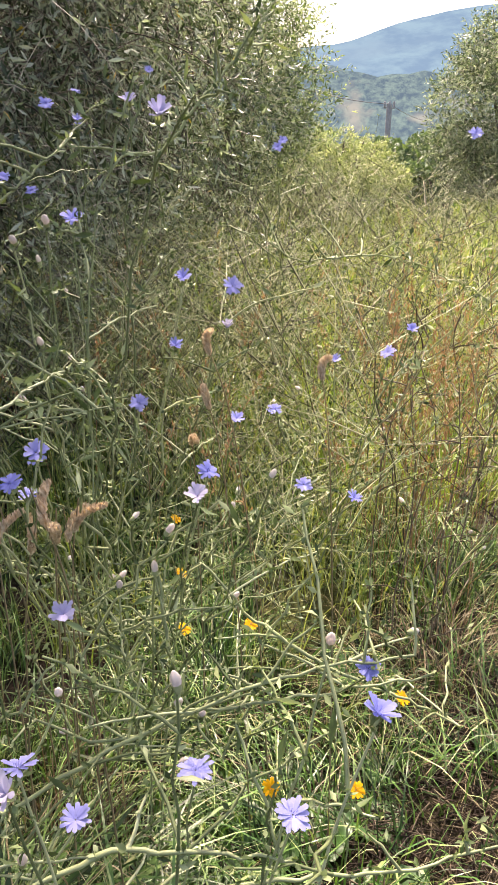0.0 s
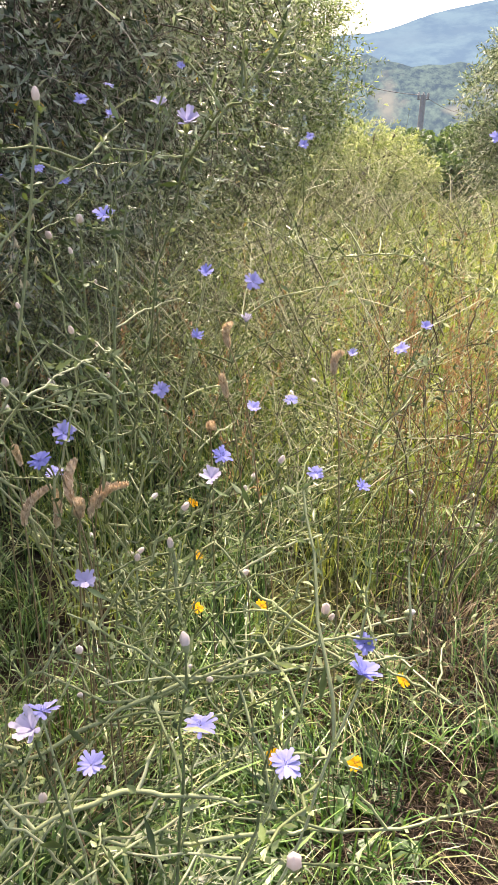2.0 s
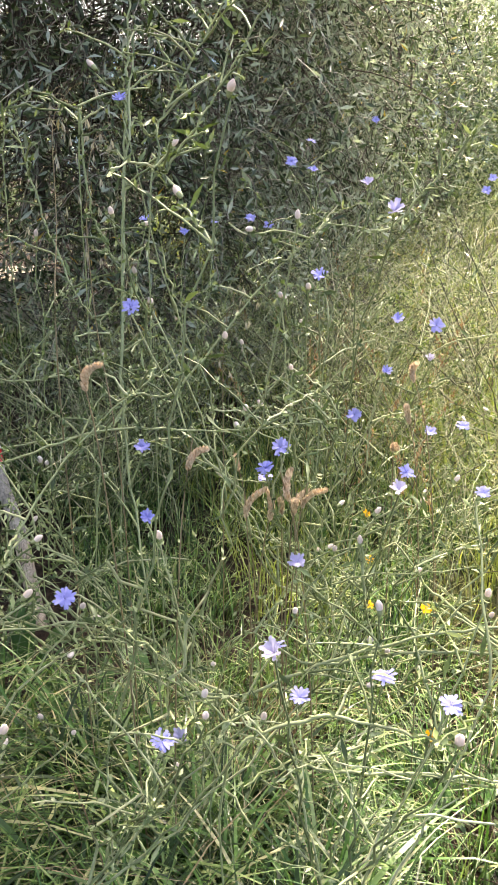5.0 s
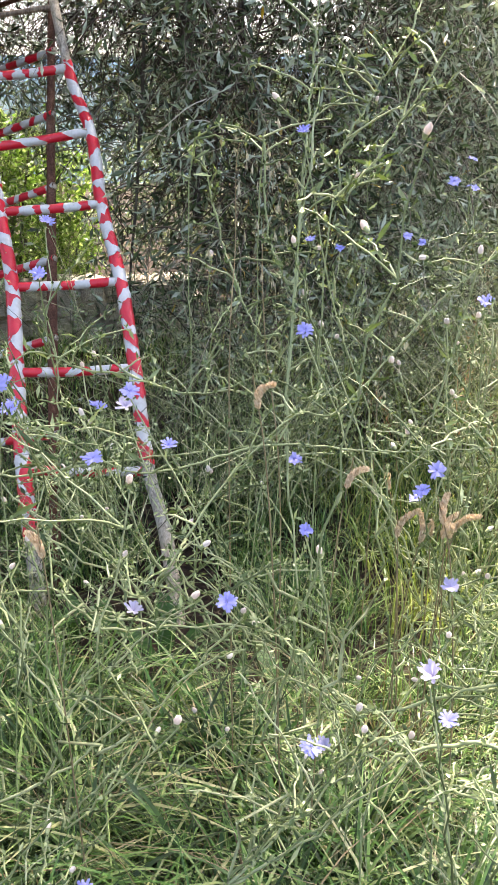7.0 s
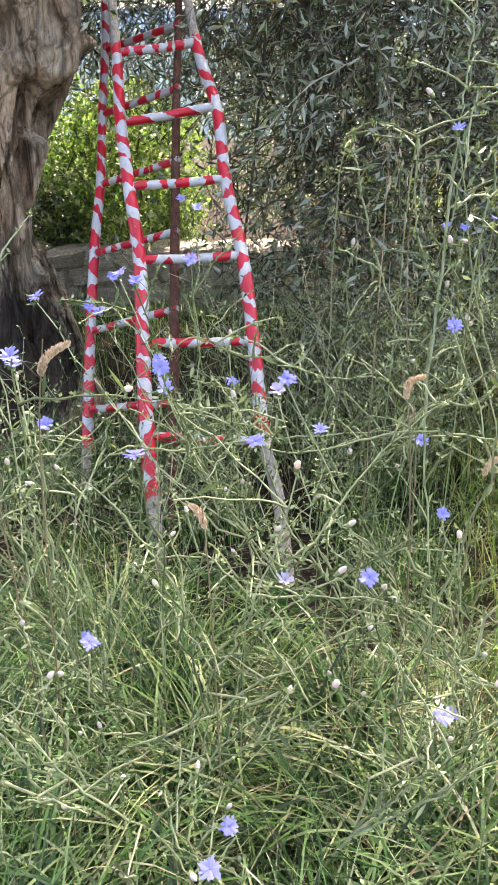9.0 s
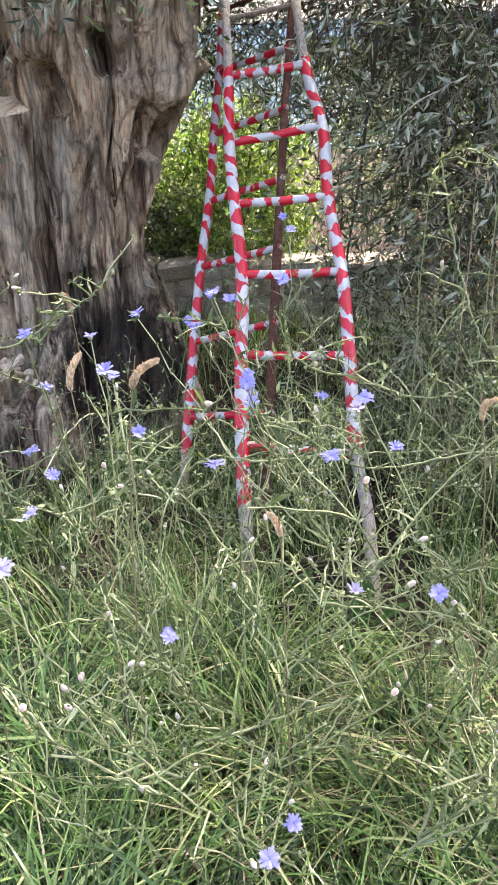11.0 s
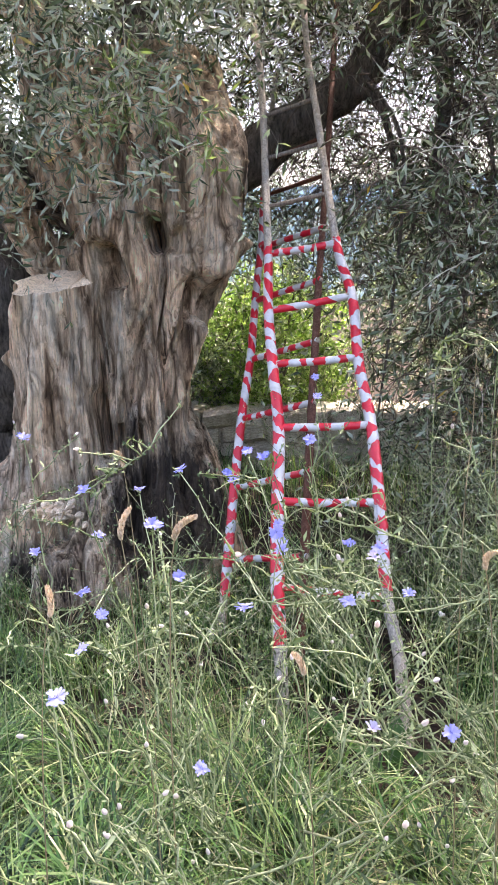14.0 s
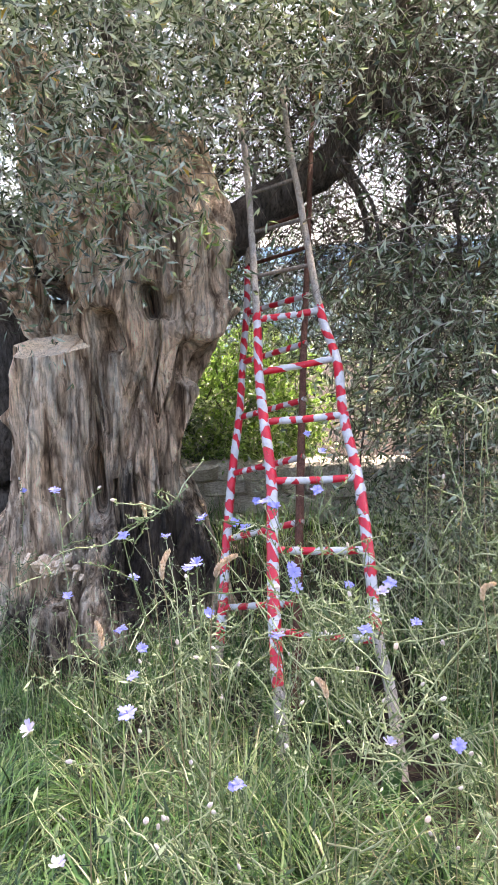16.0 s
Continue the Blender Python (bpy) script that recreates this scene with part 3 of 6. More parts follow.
def ribbon(n, pts, spread, z0, z1):
    """Random points along a line on the plan, within a band of heights."""
    p = smooth_path([(x, y, 0) for x, y in pts], 60)
    i = rng.uniform(0, 58.99, n)
    k = i.astype(int)
    q = p[k] + (p[k + 1] - p[k]) * (i - k)[:, None]
    q[:, :2] += rng.normal(0, 1, (n, 2)) * spread
    q[:, 2] = rng.uniform(z0, z1, n)
    return q


def hang(n, out=0.5):
    w = rng.normal(0, 1, (n, 3)) * [1, 1, 0.5]
    return unit(w) * out


def clumped(p, cell, keep):
    """Keeps points where a smooth noise is high, which leaves gaps in a crown."""
    return p[vnoise(p / cell + 5.3) > keep]


olive = thing("olive_tree", (-0.8, 1.4, 0))
tagged(olive, "ancient olive tree with huge hollow trunk and drooping grey-green crown", "tree")


def world_parts(parent):
    """Moves the meshes of parts given in world places into the parent's own space."""
    off = Matrix.Translation(-Vector(parent.location))
    for o in parent.children:
        if o.type == "MESH" and "moved" not in o.data:
            o.data.transform(off)
            o.data["moved"] = 1


build_trunk(olive)


def torn_wood():
    """Splintered pale wood where a root was broken off, low on the bole."""
    r = np.random.default_rng(3)
    chunks = []
    for k in range(46):
        u = r.normal(0, 1, 2)
        c = np.array([-0.985 + 0.055 * u[0], 0.885 + 0.012 * abs(u[0]), 0.385 + 0.022 * u[1]])
        d = np.array([0.25 * r.normal(), -1.0, 0.35 * r.normal()]) * r.uniform(0.02, 0.05)
        chunks.append(tubes(np.array([[c - d * 0.9, c, c + d * 0.6, c + d]]), np.array([[0.016, 0.013, 0.007, 0.001]]) * r.uniform(0.6, 1.3), 5))
    v, f = join(chunks)
    part("torn_wood", mesh_of("torn_wood", v, f, CUT), olive, "pale splintered wood of a broken root")


torn_wood()
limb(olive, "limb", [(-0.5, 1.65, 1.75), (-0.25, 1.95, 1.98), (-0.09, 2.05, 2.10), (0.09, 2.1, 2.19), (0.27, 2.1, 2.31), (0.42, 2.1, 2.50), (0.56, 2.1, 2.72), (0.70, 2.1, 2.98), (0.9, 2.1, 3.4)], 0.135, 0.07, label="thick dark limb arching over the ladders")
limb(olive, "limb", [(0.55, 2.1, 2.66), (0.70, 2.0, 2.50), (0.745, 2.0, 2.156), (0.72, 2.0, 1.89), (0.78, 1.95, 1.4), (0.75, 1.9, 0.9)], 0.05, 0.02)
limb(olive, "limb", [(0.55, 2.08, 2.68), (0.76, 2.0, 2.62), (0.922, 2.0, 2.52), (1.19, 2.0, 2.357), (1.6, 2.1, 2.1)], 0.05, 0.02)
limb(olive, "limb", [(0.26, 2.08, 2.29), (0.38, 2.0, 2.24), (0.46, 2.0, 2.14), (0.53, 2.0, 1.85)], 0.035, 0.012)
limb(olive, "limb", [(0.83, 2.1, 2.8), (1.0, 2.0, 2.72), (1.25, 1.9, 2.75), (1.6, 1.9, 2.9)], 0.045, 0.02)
limb(olive, "stump", [(-1.02, 1.72, 0.6), (-1.04, 1.72, 1.5), (-1.10, 1.74, 2.1), (-1.25, 1.75, 2.8)], 0.28, 0.16, 60, 40, BARK, "rough dead stub behind the sawn ledge")
limb(olive, "limb", [(-1.14, 1.6, 1.3), (-1.24, 1.38, 1.72), (-1.36, 1.26, 2.05), (-1.6, 1.2, 2.6)], 0.10, 0.075, mat=BARK, label="leaning pale grey limb")
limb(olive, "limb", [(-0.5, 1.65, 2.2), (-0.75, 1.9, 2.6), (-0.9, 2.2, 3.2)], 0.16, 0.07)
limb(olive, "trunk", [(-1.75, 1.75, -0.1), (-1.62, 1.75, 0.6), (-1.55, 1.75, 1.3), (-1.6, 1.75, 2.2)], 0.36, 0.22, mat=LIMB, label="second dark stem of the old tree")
for k in range(14):
    a = rng.uniform(0.4, 3.4)
    x0, y0 = 0.5 + 0.22 * k + rng.normal(0, 0.15), 1.55 + 0.18 * k + rng.normal(0, 0.2)
    zt = rng.uniform(2.2, 2.8)
    limb(olive, "branch", [(x0 - 0.2, y0 + 0.4, zt), (x0, y0 + 0.1, zt - 0.4), (x0 + rng.normal(0, 0.1), y0, zt - 1.1), (x0 + rng.normal(0, 0.15), y0 - 0.05, zt - 1.9)], 0.013, 0.004, 20, 5)

# crown and the curtain of hanging shoots
S1 = ribbon(4600, [(0.62, 1.75), (0.85, 1.30), (1.2, 1.35), (1.7, 1.8), (2.2, 2.5), (2.8, 3.3), (3.0, 4.3)], 0.24, 0.45, 3.0)
S1 = S1[(S1[:, 0] > 1.15) | (S1[:, 2] < 1.85) | (rng.random(len(S1)) < 0.4)]
S2 = box_points(560, (-1.9, 0.4, 2.25), (0.45, 1.5, 3.1))
S2 = S2[(S2[:, 0] < -0.15) | (S2[:, 2] > 2.55)]
S3 = box_points(1100, (-2.4, 1.4, 2.4), (2.6, 3.4, 3.6))
S4 = np.vstack([box_points(46, (-1.3, 0.55, 1.85), (-0.1, 0.95, 2.2)), box_points(36, (-1.5, 0.5, 1.75), (-1.0, 0.9, 2.1)), box_points(12, (-0.75, 0.7, 1.5), (-0.3, 0.85, 1.7))])
S5 = clumped(box_points(2300, (0.45, 2.0, 0.7), (3.2, 4.4, 3.4)), 0.5, -0.15)
S5 = S5[(S5[:, 0] > 1.2) | (S5[:, 2] < 1.9) | (rng.random(len(S5)) < 0.8)]
S7 = clumped(box_points(3800, (-1.2, 2.2, 1.3), (1.4, 3.7, 3.3)), 0.3, -0.25)


def open_gap(p, keep):
    """Thins the shoots in the open wedge of crown below the great limb."""
    u = (p[:, 1] + 2.4) / 4.7
    x, z = (p[:, 0] - 0.42) / u, (p[:, 2] - 1.52) / u
    inside = (np.abs(x - 0.16) < 0.21) & (np.abs(z - 0.80) < 0.24) & (p[:, 1] > 2.15)
    return p[~inside | (rng.random(len(p)) < keep)]


S5, S7 = open_gap(S5, 0.15), open_gap(S7, 0.15)
# high crown added above the view, sized and packed to shade the ground
S8 = clumped(box_points(5200, (-3.2, 0.35, 3.2), (1.90, 4.3, 4.9)), 0.5, -0.6)
# gap added in this unseen crown so sun reaches the shrubs behind the wall
foot = S8 - np.array(to_sun) * ((S8[:, 2:] - 0.9) / to_sun.z)
S8[np.hypot((foot[:, 0] + 0.55) / 1.0, (foot[:, 1] - 3.55) / 0.6) < 1, 0] -= 2.2
S9 = np.vstack([box_points(420, (-2.1, 1.75, 1.2), (-0.75, 2.5, 2.6)), box_points(60, (-1.5, 0.75, 1.75), (-0.8, 1.1, 2.2))])
# the shoots before the knot holes end higher up
for S in (S2, S3, S4, S9):
    S[(S[:, 0] > -0.85) & (S[:, 0] < -0.2) & (S[:, 1] < 1.1) & (S[:, 2] < 2.0), 2] += 0.24
S6 = box_points(90, (0.4, 0.9, 2.2), (2.2, 2.2, 3.2))
green, wood, dim, bare = [], [], [], []
S1 = S1[(S1[:, 0] > 1.15) | (rng.random(len(S1)) < 0.7)]
# shoots near the ladders take the darkened leaf colour, the outer ones the plain
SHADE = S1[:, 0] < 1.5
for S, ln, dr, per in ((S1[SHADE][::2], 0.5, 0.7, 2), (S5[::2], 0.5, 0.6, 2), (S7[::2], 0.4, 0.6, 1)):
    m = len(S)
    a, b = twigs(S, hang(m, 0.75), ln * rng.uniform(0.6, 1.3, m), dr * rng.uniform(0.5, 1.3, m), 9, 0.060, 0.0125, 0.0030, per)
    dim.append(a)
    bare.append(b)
for S, ln, dr in ((S1[SHADE][1::4], 0.5, 0.7), (S1[~SHADE], 0.5, 0.7), (S2, 0.38, 0.6), (S3, 0.5, 0.5), (S4, 0.34, 0.7), (S5[1::4], 0.5, 0.6), (S6, 0.45, 0.6), (S7[1::4], 0.4, 0.6), (S9, 0.4, 0.6)):
    m = len(S)
    a, b = twigs(S, hang(m, 0.75), ln * rng.uniform(0.6, 1.3, m), dr * rng.uniform(0.5, 1.3, m), 9, 0.064, 0.0135)
    green.append(a)
    wood.append(b)
# leaves of the added high crown, there for its shadow
m = len(S8)
a, b = twigs(S8, hang(m, 0.8), 0.8 * rng.uniform(0.6, 1.3, m), 0.5 * rng.uniform(0.5, 1.3, m), 9, 0.085, 0.021)
green.append(a)
wood.append(b)
cloud_part(olive, "crown", green, OLIVE, "dense drooping crown of narrow grey-green leaves, a few yellow")["kind"] = "stuff"
cloud_part(olive, "twig_mass", wood, TWIG)["kind"] = "stuff"
# bare wiry shoots under the crown; their twig colour is darkened for shade
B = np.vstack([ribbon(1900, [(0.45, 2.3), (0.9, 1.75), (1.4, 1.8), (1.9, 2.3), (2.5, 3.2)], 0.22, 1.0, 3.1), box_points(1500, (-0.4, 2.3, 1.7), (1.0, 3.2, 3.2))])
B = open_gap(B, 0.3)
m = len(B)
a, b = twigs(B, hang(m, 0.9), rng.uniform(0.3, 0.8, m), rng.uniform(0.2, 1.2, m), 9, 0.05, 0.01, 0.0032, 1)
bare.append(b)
cloud_part(olive, "shaded_foliage", dim, OLIVE_SHADE_TINT, "leaves under the crown, tinted dark to stand for shade")["kind"] = "stuff"
cloud_part(olive, "shaded_twig_mass", bare, TWIG_SHADE_TINT, "tangle of hanging twigs, brown darkened to stand for shade")["kind"] = "stuff"
world_parts(olive)


def olive_tree(at, height, width, stems, count, mat, label, leaf=0.062, seed=1, low=0.12):
    """A smaller olive: forked trunk, limbs and an uneven crown of many leaves."""
    t = thing("olive_tree", (at[0], at[1], float(ground_z(at[0], at[1]))))
    r = np.random.default_rng(seed)
    for k in range(stems):
        a = r.uniform(0, 6.28)
        tip = np.array([math.cos(a) * width * 0.3, math.sin(a) * width * 0.3, height * r.uniform(0.7, 0.95)])
        limb(t, "trunk" if k == 0 else "limb", [(0, 0, -0.1), tip * [0.2, 0.2, 0.3] + r.normal(0, 0.05, 3), tip * [0.6, 0.6, 0.6], tip], 0.032 * height ** 0.5, 0.008, 20, 7)
    p = r.normal(0, 1, (count, 3))
    p = unit(p) * r.uniform(0.25, 1, (count, 1)) ** 0.5
    p = p * [width / 2, width / 2, height * (0.5 - low / 2)] + [0, 0, height * (0.5 + low / 2)]
    p[:, :2] *= (1.12 - 0.5 * np.maximum(0, p[:, 2:] / height - 0.55))
    p = p[vnoise(p / (0.16 * height) + seed * 3.7) > -0.28]
    m = len(p)
    up = unit(p * [1, 1, 0] + [0, 0, height * 0.35] + r.normal(0, 0.4 * width, (m, 3)))
    a, b = twigs(p, up * 0.8, 0.16 * height * r.uniform(0.6, 1.2, m), r.uniform(-0.1, 0.6, m), 8, leaf, leaf * 0.24, 0.002)
    cloud_part(t, "crown", [a], mat)["kind"] = "stuff"
    cloud_part(t, "twig_mass", [b], TWIG)["kind"] = "stuff"
    return tagged(t, label, "tree", "olive trees of the grove")


olive_tree((5.02, 5.85), 2.9, 1.8, 5, 3000, OLIVE_YOUNG, "young olive tree with light silvery upright shoots", seed=4, low=0.0)
olive_tree((3.9, 5.3), 2.9, 2.3, 4, 3300, OLIVE_LIGHT, "young bushy olive tree standing in the meadow", seed=11, low=0.0)
olive_tree((10.0, 6.1), 3.05, 2.3, 4, 5600, OLIVE_LIGHT, "round olive tree at the terrace edge", 0.075, seed=8, low=0.0)
olive_tree((7.05, 6.65), 1.2, 1.75, 6, 2300, SHRUB, "low pale olive shrub at the terrace edge", seed=15, low=0.0)


# ---- bright shrub and dry stone wall behind the ladders ----
def build_bush(at, size, count, label, mat):
    t = thing("shrub", (at[0], at[1], 0))
    for k in range(6):
        a = k * 1.05
        limb(t, "stem", [(0, 0, -0.05), (0.15 * math.cos(a), 0.15 * math.sin(a), size[2] * 0.4), (0.35 * size[0] * math.cos(a), 0.35 * size[1] * math.sin(a), size[2] * 0.85)], 0.018, 0.005, 14, 5)
    p = unit(rng.normal(0, 1, (count, 3))) * rng.uniform(0.2, 1, (count, 1)) ** 0.5 * np.array(size) / 2 + [0, 0, size[2] / 2]
    p = p[(vnoise(p / 0.22) > -0.35) & (p[:, 2] > 0.1)]
    m = len(p)
    a, b = twigs(p, unit(rng.normal(0, 1, (m, 3)) + [0, 0, 0.7]) * 0.8, rng.uniform(0.12, 0.25, m), rng.uniform(0, 0.6, m), 7, 0.05, 0.024)
    cloud_part(t, "foliage", [a], mat)["kind"] = "stuff"
    cloud_part(t, "twig_mass", [b], TWIG)["kind"] = "stuff"
    return tagged(t, label, "shrub")


build_bush((-0.42, 3.68), (1.30, 1.25, 1.42), 1900, "bright yellow-green sunlit shrub behind the dry stone wall", BUSH)
build_bush((-1.08, 3.55), (1.1, 1.0, 1.12), 1300, "silvery green shrub behind the dry stone wall", OLIVE_LIGHT)
build_bush((1.2, 5.4), (2.6, 1.6, 2.0), 1600, "dull green shrub glimpsed behind the drooping olive shoots", OLIVE_LIGHT)


def stone_material():
    m, nt, b = material("field_stone", 0.9, 0.2)
    oi = nt.nodes.new("ShaderNodeObjectInfo")
    col = ramp(nt, oi.outputs["Random"], [(0, (0.44, 0.38, 0.31)), (0.5, (0.51, 0.45, 0.37)), (1, (0.58, 0.52, 0.44))])
    n = noise_tex(nt, 14, 5)
    col = mix_col(nt, 0.8, col, mix_col(nt, 1.0, col, ramp(nt, n, [(0.3, (0.45, 0.45, 0.42)), (0.7, (1.3, 1.3, 1.25))]), "MULTIPLY"))
    nt.links.new(col, b.inputs["Base Color"])
    bump(nt, b, n, 0.7, 0.02)
    return m


STONE = stone_material()


def stone_mesh(seed):
    bm = bmesh.new()
    bmesh.ops.create_cube(bm, size=1.0)
    bmesh.ops.bevel(bm, geom=bm.edges[:], offset=0.16, segments=1, affect="EDGES")
    r = random.Random(seed)
    for v in bm.verts:
        v.co += Vector((r.uniform(-0.08, 0.08), r.uniform(-0.08, 0.08), r.uniform(-0.08, 0.08)))
    me = bpy.data.meshes.new("stone")
    bm.to_mesh(me)
    bm.free()
    me.materials.append(STONE)
    return me


def build_wall():
    wall = thing("stone_wall", (-0.3, 3.15, 0))
    tagged(wall, "low dry stone wall of beige field stones", "wall", kind="structure")
    meshes = [stone_mesh(k) for k in range(6)]
    for row in range(4):
        x = -1.5 + 0.11 * (row % 2)
        while x < 1.0:
            w = random.uniform(0.14, 0.36)
            h = random.uniform(0.125, 0.15)
            m = pose(x + w / 2, random.uniform(-0.03, 0.03), 0.03 + row * 0.116 + random.uniform(-0.015, 0.015), random.uniform(-5, 5), random.uniform(-6, 6), random.uniform(-7, 7)) @ Matrix.Diagonal((w * 1.06, 0.34, h, 1))
            part("stone", random.choice(meshes), wall, m=m)
            x += w * 0.97


build_wall()


# ---- valley woods below the terrace ----
def valley_tree(x, y, height, width, seed):
    """A broad tree on the lower slope: trunk, forked limbs and a clumpy crown."""
    r = np.random.default_rng(seed)
    t = thing("valley_tree", (x, y, float(ground_z(x, y))))
    limb(t, "trunk", [(0, 0, -0.3), (0.1, 0, height * 0.3), (0, 0.1, height * 0.6)], 0.22, 0.1, 12, 7)
    for k in range(4):
        a = k * 1.6 + r.uniform(0, 1)
        limb(t, "limb", [(0, 0, height * 0.3), (width * 0.15 * math.cos(a), width * 0.15 * math.sin(a), height * 0.5), (width * 0.33 * math.cos(a), width * 0.33 * math.sin(a), height * 0.75)], 0.1, 0.03, 10, 5)
    lobes = r.uniform(-1, 1, (9, 3)) * [width * 0.33, width * 0.33, height * 0.22] + [0, 0, height * 0.64]
    c = []
    for lobe in lobes:
        d = unit(r.normal(0, 1, (420, 3)))
        c.append(lobe + d * r.uniform(0.75, 1.05, (420, 1)) * [width * 0.22, width * 0.22, height * 0.17])
    c = np.concatenate(c)
    n = len(c)
    u, w = unit(r.normal(0, 1, (n, 3))), unit(r.normal(0, 1, (n, 3)))
    q = 0.16 * r.uniform(0.6, 1.3, (n, 1))
    v = np.stack([c - u * q, c + w * q * 0.7, c + u * q, c - w * q * 0.7], 1).reshape(-1, 3)
    f = np.arange(4 * n).reshape(n, 4)
    cloud_part(t, "crown", [(v, f)], FAR_LEAF)["kind"] = "stuff"
    tagged(t, "broad green tree on the slope below the terrace", "tree", "trees of the valley")


for k, (far, azimuth, height, width) in enumerate(((52, 41.9, 5.6, 4.6), (58, 44.3, 6.2, 5.2), (50, 46.6, 5.2, 4.2), (66, 40.0, 6.4, 5.4), (63, 48.5, 6.4, 5.0), (46, 43.2, 3.6, 3.6), (70, 42.8, 7.4, 5.6), (68, 46.0, 7.4, 5.6), (44, 45.2, 3.2, 3.4))):
    valley_tree(0.74 + far * math.sin(radians(azimuth)), -1.7 + far * math.cos(radians(azimuth)), height, width, 40 + k)


# ---- ladders wrapped in barrier tape ----
def wrapped_pole(parent, name, points, r0, r1, tape, wood, label="", pitch=0.048, lean=0.8, seed=0):
    """A slightly crooked pole of bare wood; tape=(from, to) is the wrapped share of its length."""
    r = np.random.default_rng(seed)
    n = 60
    path = smooth_path(points, n)
    rad = np.linspace(r0, r1, n)
    v, f = tubes(path[None], rad[None], 12)
    g = fbm(v * [30, 30, 6], 2)
    c = np.repeat(path, 12, axis=0)
    v = c + (v - c) * (1 + 0.06 * g)[:, None]
    ends = [[0 * 12 + k for k in (0, 3, 6, 9)], [(n - 1) * 12 + k for k in (0, 3, 6, 9)]]
    pole = part(name, mesh_of(name, v, np.vstack([f, ends]), wood, None, True), parent, label)
    if not tape:
        return pole
    seg = np.linalg.norm(np.diff(path, axis=0), axis=1)
    s = np.concatenate([[0], np.cumsum(seg)])
    total = s[-1]
    cuts, q = [tape[0] * total], tape[0] * total
    while q < tape[1] * total:
        q += pitch * r.uniform(0.55, 1.35)
        cuts.append(min(q, tape[1] * total))
    tang = unit(np.gradient(path, axis=0))
    tilts = [r.normal(lean, 0.5) * (1 if r.random() < 0.7 else -0.7) for _ in cuts]
    spin = [r.uniform(-0.6, 0.6) for _ in cuts]
    torn = [r.normal(0, 0.26, 14) for _ in cuts]
    ang = np.arange(14) * 2 * math.pi / 14
    chunks = {0: [], 1: []}
    for i in range(len(cuts) - 1):
        rows = []
        fat = 1.10 + 0.06 * r.random()
        for u in np.linspace(0, 1, 4):
            sc = cuts[i] + (cuts[i + 1] - cuts[i]) * u
            tl = tilts[i] + (tilts[i + 1] - tilts[i]) * u
            sp = spin[i] + (spin[i + 1] - spin[i]) * u
            R = np.interp(sc, s, rad) * (fat + 0.05 * math.sin(9 * u + i))
            st = np.clip(sc + R * tl * np.cos(ang - sp) + R * (torn[i] + (torn[i + 1] - torn[i]) * u), 0, total)
            cen = np.stack([np.interp(st, s, path[:, k]) for k in range(3)], -1)
            tg = unit(np.stack([np.interp(st, s, tang[:, k]) for k in range(3)], -1))
            a = unit(np.cross(tg, [0.0, 1.0, 0.02]))
            b = np.cross(tg, a)
            rows.append(cen + (R * (1 + 0.03 * r.normal(size=14)))[:, None] * (np.cos(ang)[:, None] * a + np.sin(ang)[:, None] * b))
        vv = np.array(rows).reshape(-1, 3)
        idx = np.arange(56).reshape(4, 14)
        nx = np.roll(idx, -1, 1)
        chunks[i % 2].append((vv, np.stack([idx[:-1], nx[:-1], nx[1:], idx[1:]], -1).reshape(-1, 4)))
    for k, mat in enumerate((RED, WHITE)):
        for vv, ff in chunks[k]:
            part("tape_band", mesh_of("tape_band", vv, ff, mat, None, True), pole)
    return pole


FRONT_R = [(0.551, -0.042, -0.03), (0.522, 0.105, 0.203), (0.481, 0.24, 0.36), (0.455, 0.422, 0.621), (0.423, 0.603, 0.859), (0.37, 0.773, 1.082), (0.342, 0.944, 1.307), (0.268, 1.114, 1.531), (0.166, 1.522, 2.068), (0.104, 1.762, 2.385), (0.06, 2.026, 2.732)]
FRONT_L = [(0.152, 0.0, 0.0), (0.112, 0.231, 0.37), (0.093, 0.421, 0.62), (0.079, 0.6, 0.855), (0.039, 0.763, 1.07), (0.005, 0.922, 1.279), (-0.014, 1.087, 1.496), (-0.105, 1.653, 2.241), (-0.179, 1.935, 2.612)]
REAR_R = [(0.180, 0.15, 0.0), (0.183, 0.58, 0.592), (0.184, 0.818, 0.906), (0.187, 0.987, 1.128), (0.188, 1.168, 1.365), (0.195, 1.336, 1.587), (0.214, 2.101, 2.593), (0.212, 2.24, 2.777)]
REAR_L = [(-0.175, 0.53, 0.0), (-0.167, 0.731, 0.304), (-0.167, 0.904, 0.532), (-0.16, 1.106, 0.797), (-0.143, 1.285, 1.033), (-0.143, 1.484, 1.295), (-0.138, 1.677, 1.549), (-0.148, 1.922, 1.871), (-0.13, 2.35, 2.45)]

